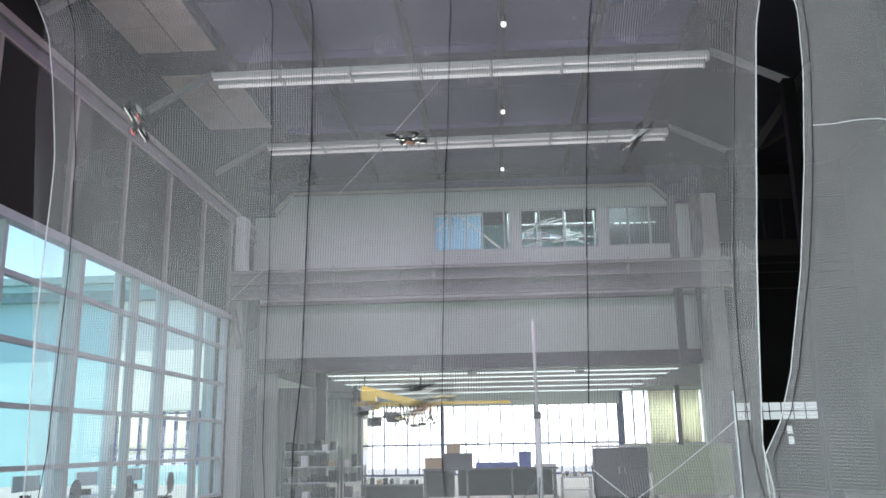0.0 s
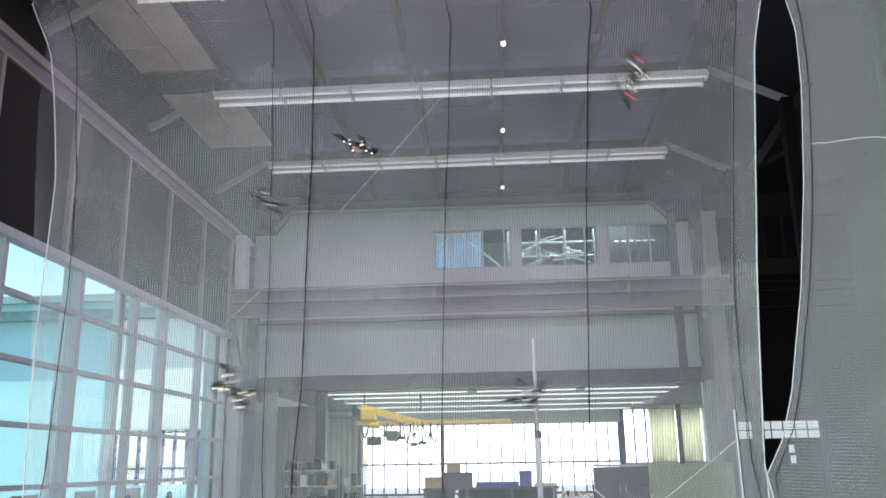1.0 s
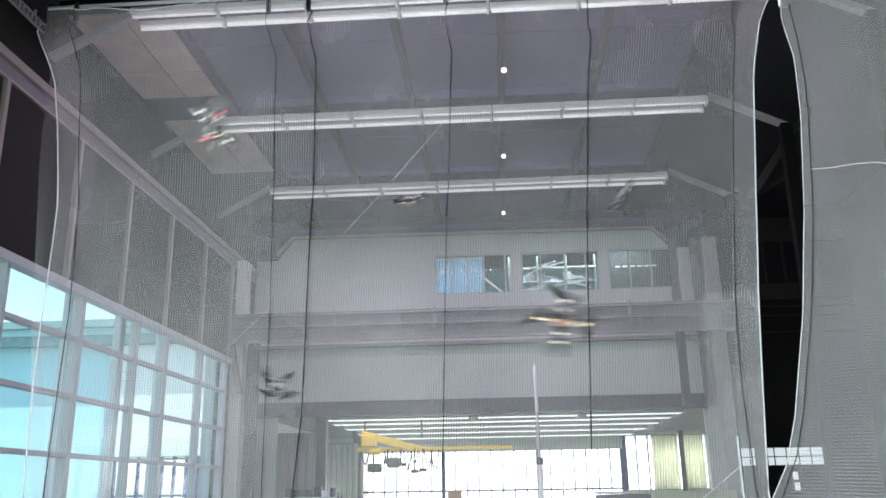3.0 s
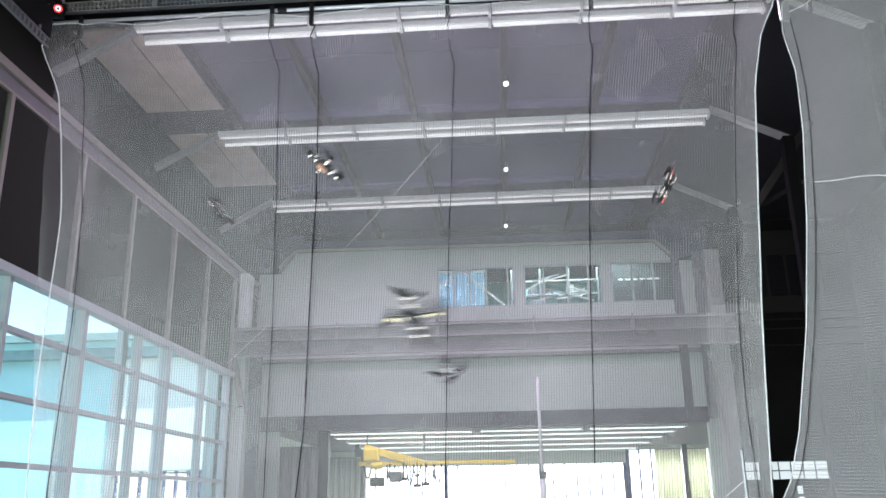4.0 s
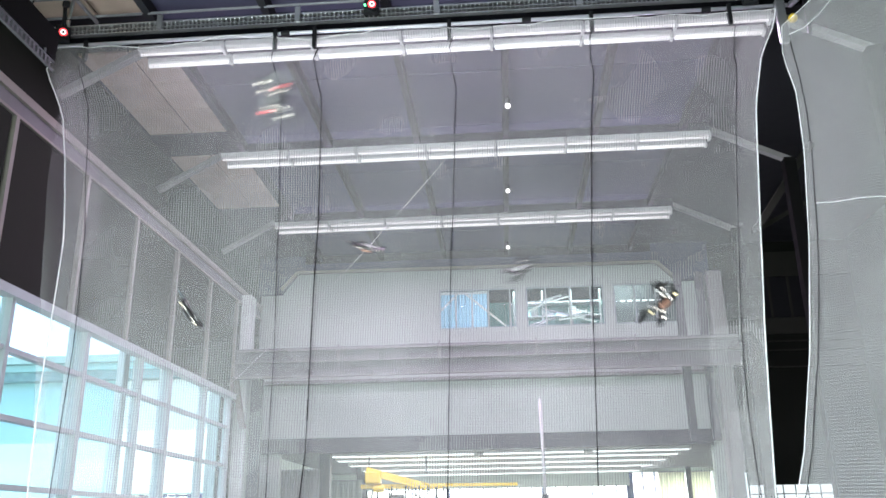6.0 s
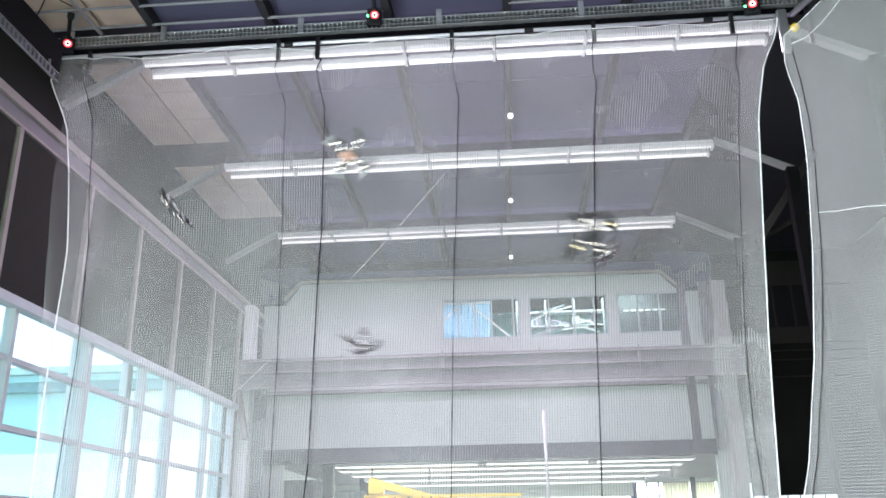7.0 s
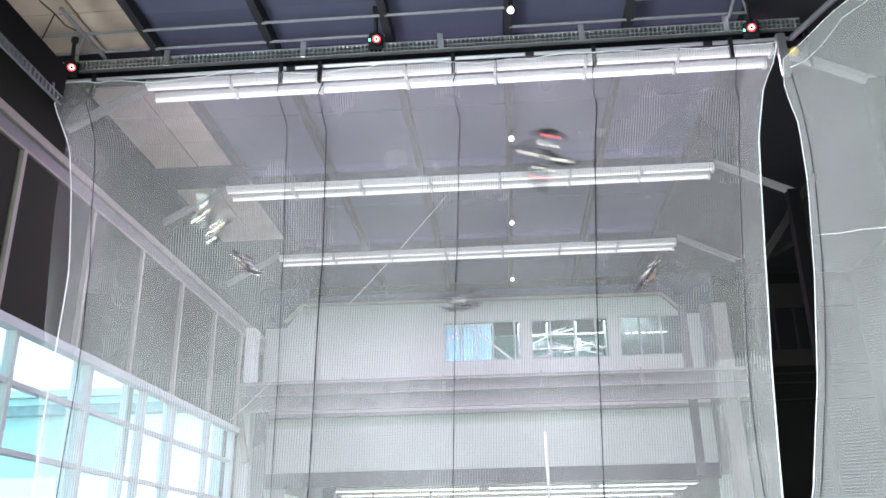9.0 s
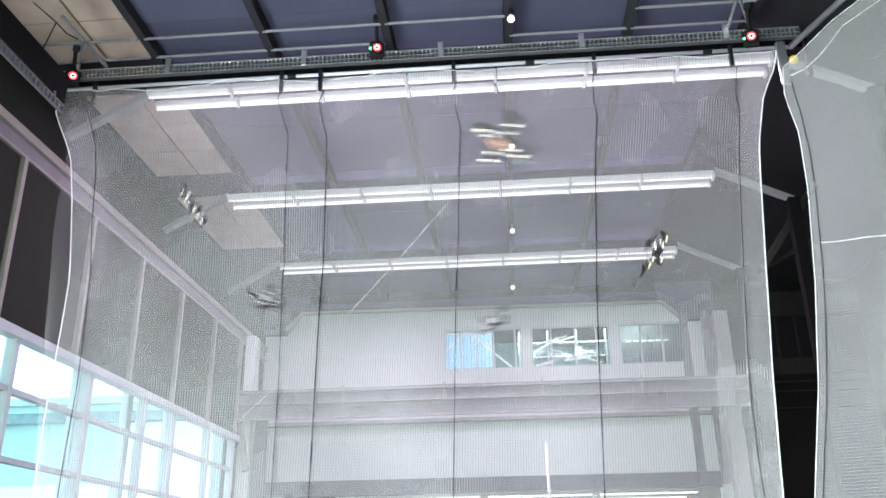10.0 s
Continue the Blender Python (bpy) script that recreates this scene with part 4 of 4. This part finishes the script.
part("upper_tube", one(rod, (0, 0, 2.3), (-0.02, 0, 4.72), 0.045, 12), WHITE, mast, smooth=True)
part("clamp", one(rod, (0, 0, 2.2), (0, 0, 2.38), 0.095, 12), DARK_GREY, mast)
part("tip", one(ball, (-0.02, 0, 4.74), 0.05, 10), WHITE, mast)
for k in range(3):
    a = 2.1 * k + 0.4
    part("leg", one(rod, (0, 0, 0.8), (0.7 * math.cos(a), 0.7 * math.sin(a), 0.02), 0.02), DARK_GREY, mast)
for p, q in (((0.69, 15, 1.93), (3.0, 15, 0.0)), ((4.06, 15, 1.91), (1.3, 15, 0.0))):
    pts = [Vector(p).lerp(Vector(q), k / 12) + Vector((0, 0, -0.06 * math.sin(math.pi * k / 12))) for k in range(13)]
    tagged(link("guy_rope", one(tube_line, pts, 0.009), ROPE), "thin pale rope slung low across the arena", "rope", "ropes")
for x, y in ((0.69, 15.0), (4.06, 15.0), (2.72, 10.0)):
    st = tagged(empty("rope_stand", x, y, 0), "slim grey stand that holds a rope", "stand", "rope stands")
    part("pole", one(rod, (0, 0, 0.03), (0, 0, 1.95 if y > 12 else 2.15), 0.02, 8), STEEL, st)
    part("base", one(rod, (0, 0, 0), (0, 0, 0.03), 0.16, 16), DARK_GREY, st)

# yellow crane under the low hall's ceiling
crane = tagged(empty("hoist_crane", -3.8, 31.0, 3.1), "yellow overhead hoist crane with black chains and hooks", "crane")
part("girder", one(beam, (-1.3, 0, 0.55), (0.9, 0.3, -0.05), 0.22, 0.26), YELLOW, crane)
part("rail", one(beam, (-1.5, 0.1, 0.0), (1.5, 0.4, -0.05), 0.16, 0.14), YELLOW, crane)
part("trolley", one(box, -1.3, -0.75, -0.2, 0.25, 0.08, 0.5, bevel=0.03), YELLOW, crane)
part("motor", one(rod, (-1.0, -0.1, -0.1), (-0.6, -0.1, -0.1), 0.12, 12), YELLOW, crane)
for x, h in ((-0.85, 0.62), (-0.35, 0.4), (0.15, 0.5), (0.65, 0.75), (0.95, 0.7)):
    part("chain", one(rod, (x, 0, -0.02), (x, 0, -h), 0.035, 6), BLACK, crane)
    part("hook_block", one(box, x - 0.14, x + 0.14, -0.1, 0.1, -h - 0.12, -h, bevel=0.02), BLACK, crane)
part("chain_box", one(box, -1.06, -0.55, -0.15, 0.15, -0.82, -0.5, bevel=0.03), BLACK, crane, "black chain box")
part("gearbox", one(box, -0.35, 0.1, -0.15, 0.18, -0.68, -0.3, bevel=0.04), DARK_GREY, crane, "dark hoist gearbox")
part("end_rail", one(beam, (-1.5, 0.1, 0.02), (4.2, 0.5, 0.0), 0.12, 0.1), YELLOW, crane)
for k, x in enumerate((-1.3, -0.45, 0.25, 0.5, 1.0, 1.25)):
    part("hose", one(tube_line, [(x + 0.3 * j / 8, -0.05, -0.08 - (0.45 + 0.12 * (k % 3)) * math.sin(math.pi * j / 8)) for j in range(9)], 0.03), BLACK, crane, "black hanging hose")
for x in (-1.2, 0.9):
    part("hanger", one(rod, (x, 0.1, 0.4), (x, 0.1, 1.3), 0.03), DARK_GREY, crane)

# pale curtains in the low hall
def curtain(x0, x1, y, z0, z1, mat, label):
    t = tagged(empty("curtain", x0, y, z0), label, "curtain")
    bm = bmesh.new()
    n = 40
    rows = []
    for i in range(n + 1):
        u = i / n
        d = 0.06 * math.sin(u * 40) + 0.03 * math.sin(u * 93)
        rows.append([bm.verts.new(((x1 - x0) * u, d + s, z)) for s, z in ((0, 0), (0, z1 - z0), (0.02, z1 - z0), (0.02, 0))])
    for a, b in zip(rows[:-1], rows[1:]):
        for j in range(4):
            bm.faces.new((a[j], b[j], b[(j + 1) % 4], a[(j + 1) % 4]))
    bm.faces.new(rows[0])
    bm.faces.new(rows[-1][::-1])
    part("cloth", bm, mat, t, smooth=True)
    part("rail", one(rod, (0, 0, z1 - z0 + 0.02), (x1 - x0, 0, z1 - z0 + 0.02), 0.02), STEEL, t)


curtain(-8.4, -6.75, 40.0, 0.02, 3.8, CURTAIN, "pale grey strip curtain hanging to the floor")
curtain(7.75, 9.1, HY - 0.3, 1.5, 4.15, CREAM, "cream curtain lit from behind")
curtain(9.35, 10.4, HY - 0.3, 1.5, 4.15, CREAM, "cream curtain lit from behind")
curtain(-8.2, -6.15, 28.0, 0.02, 3.5, NETCLOTH, "gathered grey net curtain hanging in folds to the floor")
structure("far_post_west", one(box, -6.6, -6.22, 30.0, 30.3, 0, 4.39), DARK_GREY, "dark post beside the grey curtain")
structure("far_pier", one(box, -7.05, -6.6, 40.2, 40.5, 0, 4.39), DARK_GREY, "dark pier beside the far windows")
structure("far_post", one(box, 9.12, 9.34, 44.4, 44.6, 0, 4.4), DARK_GREY, "dark post beside the curtains")
data = bpy.data.lights.new("far_window_daylight", "AREA")
data.shape, data.size, data.size_y = "RECTANGLE", 17.6, 3.6
data.energy, data.color = 200.0, (0.93, 0.98, 1.0)
lamp = new("far_window_daylight", data)
lamp.matrix_world = pose(1.75, HY + 0.2, 2.2, 90, 0, 180)

data = bpy.data.lights.new("strip_lights", "AREA")
data.shape, data.size, data.size_y = "RECTANGLE", 12.0, 14.0
data.energy, data.color = 220.0, (1.0, 0.97, 0.9)
lamp = new("strip_lights", data)
lamp.matrix_world = pose(0, 35.5, 3.96)

# ---- yard side of the glazed wall: columns, desks, chairs ----
for y in (17.6, 20.1, 22.7, 27.3):
    structure("yard_column", one(box, -9.6, -9.4, y - 0.14, y + 0.14, -0.3, 6.4, bevel=0.02), PALE, "pale concrete column behind the glazing")


def desk(y):
    t = tagged(empty("desk", -10.6, y, -0.25), "pale desk with monitor behind the glazing", "desk", "desks behind the glazing")
    part("top", one(box, -0.4, 0.4, -0.9, 0.9, 0.72, 0.75, bevel=0.006), WHITE, t)
    for x in (-0.36, 0.36):
        for yy in (-0.85, 0.85):
            part("leg", one(box, x - 0.02, x + 0.02, yy - 0.02, yy + 0.02, 0, 0.72), STEEL, t)
    m = part("monitor", one(box, -0.03, 0.01, -0.55, 0.55, 0.98, 1.32, bevel=0.01), PALE, t, "pale green back of a wide screen")
    part("stand", one(box, -0.08, 0.08, -0.1, 0.1, 0.75, 0.9), BLACK, m)


def chair(y):
    t = tagged(empty("office_chair", -9.95, y, -0.25), "black office chair with rounded back", "chair", "chairs behind the glazing")
    part("seat", one(box, -0.24, 0.24, -0.24, 0.24, 0.45, 0.53, bevel=0.03), BLACK, t)
    bm = one(ball, (0, 0, 0), 0.27, 20)                  # rounded shell
    bmesh.ops.scale(bm, vec=(0.18, 1.0, 1.15), verts=bm.verts[:])
    bmesh.ops.translate(bm, vec=(0.24, 0, 0.9), verts=bm.verts[:])
    part("backrest", bm, DARK_GREY, t, smooth=True)
    part("spine", one(beam, (0.1, 0, 0.46), (0.27, 0, 0.75), 0.06, 0.03), BLACK, t)
    part("column", one(rod, (0, 0, 0.1), (0, 0, 0.45), 0.03), STEEL, t)
    for k in range(5):
        a = k * 1.2566
        part("foot", one(rod, (0, 0, 0.1), (0.28 * math.cos(a), 0.28 * math.sin(a), 0.03), 0.018), BLACK, t)


for y in (18.6, 21.4, 24.2):
    desk(y)
    chair(y + 0.5)


# ---- quadrocopters ----
NEARER = 0.748
ORBIT_X, ORBIT_Y = -1.1 * NEARER, 12.3 * NEARER


def quadrocopter(label, led, pack):
    """A four-rotor flying machine, x and y along its arms."""
    q = tagged(empty("quadrocopter"), label, "drone", "flying quadrocopters")
    part("hub", one(box, -0.085, 0.085, -0.085, 0.085, -0.03, 0.035, bevel=0.015), CARBON, q)
    part("battery", one(box, -0.04, 0.04, -0.075, 0.075, -0.075, -0.028, bevel=0.01), pack, q, "battery pack")
    part("top_plate", one(box, -0.055, 0.055, -0.055, 0.055, 0.032, 0.045, bevel=0.004), WHITE, q, "white electronics plate")
    props = []
    for k in range(4):
        a = k * math.pi / 2
        d = Vector((math.cos(a), math.sin(a), 0))
        s = Vector((-d.y, d.x, 0))
        end = d * ARM
        part("arm", one(beam, d * 0.05, end, 0.036, 0.028), CARBON, q)
        part("motor", one(rod, end - Vector((0, 0, 0.025)), end + Vector((0, 0, 0.03)), 0.03, 12), CARBON, q)
        part("leg", one(rod, end * 0.55, end * 0.6 - Vector((0, 0, 0.11)), 0.008, 6), CARBON, q)
        part("marker", one(ball, d * ARM * 0.62 + Vector((0, 0, 0.035)), 0.022, 10), MARKER, q, "small white reflective ball", smooth=True)
        part("status_light", one(rod, d * ARM * 0.9 - Vector((0, 0, 0.016)), d * ARM * 0.9 - Vector((0, 0, 0.026)), 0.018, 10), led if k % 2 else LED_WHITE, q, "small glowing light under the arm")
        part("status_light", one(rod, d * ARM * 0.52 - Vector((0, 0, 0.016)), d * ARM * 0.52 - Vector((0, 0, 0.026)), 0.018, 10), LED_WHITE, q, "small glowing light under the arm")
        bm = bmesh.new()
        rows = []
        for i in range(-8, 9):
            r = PROP_R * i / 8
            chord = 0.046 * (1.15 - 0.7 * abs(i) / 8) + 0.005
            twist = math.copysign(0.42 - 0.3 * abs(i) / 8, i if i else 1)
            c, sn = chord * math.cos(twist), chord * math.sin(twist)
            rows.append([bm.verts.new((r, -c, -sn)), bm.verts.new((r, c, sn)), bm.verts.new((r, c * 0.9, sn + 0.004)), bm.verts.new((r, -c * 0.9, -sn + 0.004))])
        for ra, rb in zip(rows[:-1], rows[1:]):
            for j in range(4):
                bm.faces.new((ra[j], rb[j], rb[(j + 1) % 4], ra[(j + 1) % 4]))
        bm.faces.new(rows[0])
        bm.faces.new(rows[-1][::-1])
        p = part("propeller", bm, PROP, q, "black two-bladed propeller")
        p.location = end + Vector((0, 0, 0.038))
        props.append(p)
    q.scale = (0.78, 0.78, 0.78)
    return q, props


ARM, PROP_R = 0.265, 0.17
MARKER = material("reflective_marker", (0.85, 0.85, 0.85), 0.5, vary=0.02)
LED_WHITE = material("white_led", (0.8, 0.8, 0.75), 0.4, emit=(1.0, 0.95, 0.85), strength=0.6)
LED_RED = material("red_led", (0.8, 0.1, 0.1), 0.4, emit=(1.0, 0.14, 0.14), strength=0.7)
LED_WARM = material("warm_led", (0.8, 0.75, 0.5), 0.4, emit=(1.0, 0.88, 0.5), strength=0.7)
MACHINES = [quadrocopter(*s) for s in (
    ("black quadrocopter with red lights circling the arena high up", LED_RED, CARBON),
    ("black quadrocopter with white lights circling opposite another one", LED_WHITE, CARBON),
    ("black quadrocopter with warm lights spiralling up from below", LED_WARM, CARBON),
    ("black quadrocopter with warm lights climbing in a wide circle", LED_WARM, ORANGE),
    ("black quadrocopter with white lights and orange battery spiralling outwards", LED_WHITE, ORANGE))]


def glide(rows, t):
    """Catmull-Rom through rows of (t, values...) at even steps."""
    h = rows[1][0] - rows[0][0]
    i = min(int(t / h), len(rows) - 2)
    u = t / h - i
    def at(k, c):
        if k < 0:
            return 2 * rows[0][c] - rows[1][c]
        if k >= len(rows):
            return 2 * rows[-1][c] - rows[-2][c]
        return rows[k][c]
    return [0.5 * (2 * at(i, c) + (at(i + 1, c) - at(i - 1, c)) * u + (2 * at(i - 1, c) - 5 * at(i, c) + 4 * at(i + 1, c) - at(i + 2, c)) * u * u
            + (3 * at(i, c) - at(i - 1, c) - 3 * at(i + 1, c) + at(i + 2, c)) * u ** 3) for c in range(1, len(rows[0]))]


# time, angle round the arena (0 at the net, rising to the east), radius, height
ORBITS = {}
ORBITS[0] = [
    (0, -1.446, 4.41, 6.51), (0.5, -0.328, 4.10, 6.33), (1, 0.882, 3.81, 6.34), (1.5, 2.080, 3.71, 6.42),
    (2, 3.340, 3.71, 6.39), (2.5, 4.539, 3.86, 6.12), (3, 5.650, 3.86, 5.96), (3.5, 6.801, 3.79, 6.09),
    (4, 7.827, 3.76, 6.25), (4.5, 9.062, 3.79, 6.31), (5, 10.281, 4.00, 6.31), (5.5, 11.336, 4.25, 6.32),
    (6, 12.201, 4.05, 6.41), (6.5, 13.524, 3.80, 6.41), (7, 14.751, 3.69, 6.40), (7.5, 16.017, 3.75, 6.31),
    (8, 17.182, 3.94, 6.15), (8.5, 18.162, 3.98, 6.08), (9, 19.297, 3.86, 6.07), (9.5, 20.488, 3.74, 6.12),
    (10, 21.734, 3.62, 6.22),
]
ORBITS[1] = [
    (0, 1.781, 3.55, 6.42), (0.5, 2.908, 3.69, 6.46), (1, 4.084, 3.88, 6.43), (1.5, 5.148, 4.03, 6.34),
    (2, 6.200, 3.91, 6.29), (2.5, 7.282, 3.81, 6.33), (3, 8.301, 3.73, 6.50), (3.5, 9.539, 3.71, 6.58),
    (4, 10.747, 3.76, 6.53), (4.5, 11.809, 3.74, 6.34), (5, 12.912, 3.58, 6.19), (5.5, 14.094, 3.48, 6.26),
    (6, 15.266, 3.57, 6.36), (6.5, 16.590, 3.74, 6.43), (7, 17.526, 3.93, 6.40), (7.5, 18.572, 3.89, 6.26),
    (8, 19.663, 3.83, 6.25), (8.5, 20.730, 3.76, 6.40), (9, 21.928, 3.68, 6.53), (9.5, 23.091, 3.70, 6.54),
    (10, 24.163, 3.77, 6.39),
]
ORBITS[2] = [
    (0, -2.751, 3.62, 2.25), (0.5, -1.736, 3.41, 2.35), (1, -0.695, 3.20, 2.49), (1.5, 0.379, 2.93, 2.68),
    (2, 1.703, 2.83, 3.02), (2.5, 2.991, 3.19, 3.30), (3, 4.079, 3.44, 3.40), (3.5, 5.370, 3.44, 3.47),
    (4, 6.328, 3.21, 3.63), (4.5, 7.583, 2.94, 3.99), (5, 8.865, 3.14, 4.30), (5.5, 10.014, 3.42, 4.50),
    (6, 11.162, 3.56, 4.71), (6.5, 12.209, 3.57, 4.89), (7, 13.253, 3.52, 5.06), (7.5, 14.444, 3.52, 5.34),
    (8, 15.692, 3.61, 5.58), (8.5, 16.920, 3.71, 5.74), (9, 18.055, 3.73, 5.81), (9.5, 19.178, 3.62, 5.97),
    (10, 20.337, 3.48, 6.12),
]
ORBITS[3] = [
    (0, 0.093, 3.07, 2.02), (0.5, 1.294, 2.76, 2.39), (1, 2.580, 2.98, 2.74), (1.5, 3.630, 3.19, 2.98),
    (2, 4.759, 3.22, 3.19), (2.5, 5.922, 3.35, 3.22), (3, 6.836, 3.50, 3.42), (3.5, 8.323, 3.57, 3.77),
    (4, 9.399, 3.58, 4.04), (4.5, 10.469, 3.55, 4.21), (5, 11.524, 3.52, 4.23), (5.5, 12.635, 3.53, 4.16),
    (6, 13.727, 3.55, 4.40), (6.5, 15.026, 3.62, 4.85), (7, 16.168, 3.74, 5.22), (7.5, 17.288, 3.88, 5.39),
    (8, 18.351, 3.86, 5.52), (8.5, 19.491, 3.68, 5.69), (9, 20.638, 3.59, 6.00), (9.5, 21.846, 3.58, 6.24),
    (10, 23.073, 3.62, 6.28),
]
ORBITS[4] = [
    (0, -2.898, 1.19, 6.72), (0.5, -2.382, 1.10, 6.60), (1, -1.546, 1.00, 6.51), (1.5, -0.458, 0.89, 6.39),
    (2, 0.845, 0.84, 6.37), (2.5, 2.239, 0.98, 6.44), (3, 3.391, 1.31, 6.47), (3.5, 4.490, 1.65, 6.48),
    (4, 5.443, 1.83, 6.36), (4.5, 6.571, 1.82, 6.27), (5, 7.751, 1.82, 6.31), (5.5, 9.025, 1.94, 6.36),
    (6, 10.041, 2.14, 6.42), (6.5, 10.958, 2.34, 6.49), (7, 12.212, 2.48, 6.49), (7.5, 13.511, 2.58, 6.45),
    (8, 14.674, 2.76, 6.51), (8.5, 15.868, 3.04, 6.54), (9, 17.030, 3.38, 6.49), (9.5, 18.117, 3.74, 6.29),
    (10, 19.134, 4.13, 6.13),
]


def flight(rows, t):
    a, r, z = glide(rows, t)
    r, z = r * NEARER, EYE + (z - EYE) * NEARER
    return Vector((ORBIT_X + r * math.sin(a), ORBIT_Y - r * math.cos(a), z))


def attitude(rows, t):
    """The machine leans so that its thrust carries its weight and bends its path."""
    h = 0.2
    t = min(max(t, h), 10 - h)
    acc = (flight(rows, t + h) - 2 * flight(rows, t) + flight(rows, t - h)) / (h * h)
    up = (acc + Vector((0, 0, 9.81))).normalized()
    return Vector((0, 0, 1)).rotation_difference(up)


def motions():
    times = [k / 10 for k in range(101)]
    for k, (machine, props) in enumerate(MACHINES):
        rows = ORBITS[k]
        walk(machine, [(t, Matrix.LocRotScale(flight(rows, t), attitude(rows, t) @ Euler((0, 0, 0.5 + 0.4 * k)).to_quaternion(), None)) for t in times])
        for j, p in enumerate(props):
            spin = 1 if j % 2 else -1
            walk(p, [(i / 30, Matrix.Translation(p.location) @ Matrix.Rotation(spin * radians(42) * i + j, 4, "Z")) for i in range(301)])


motions()
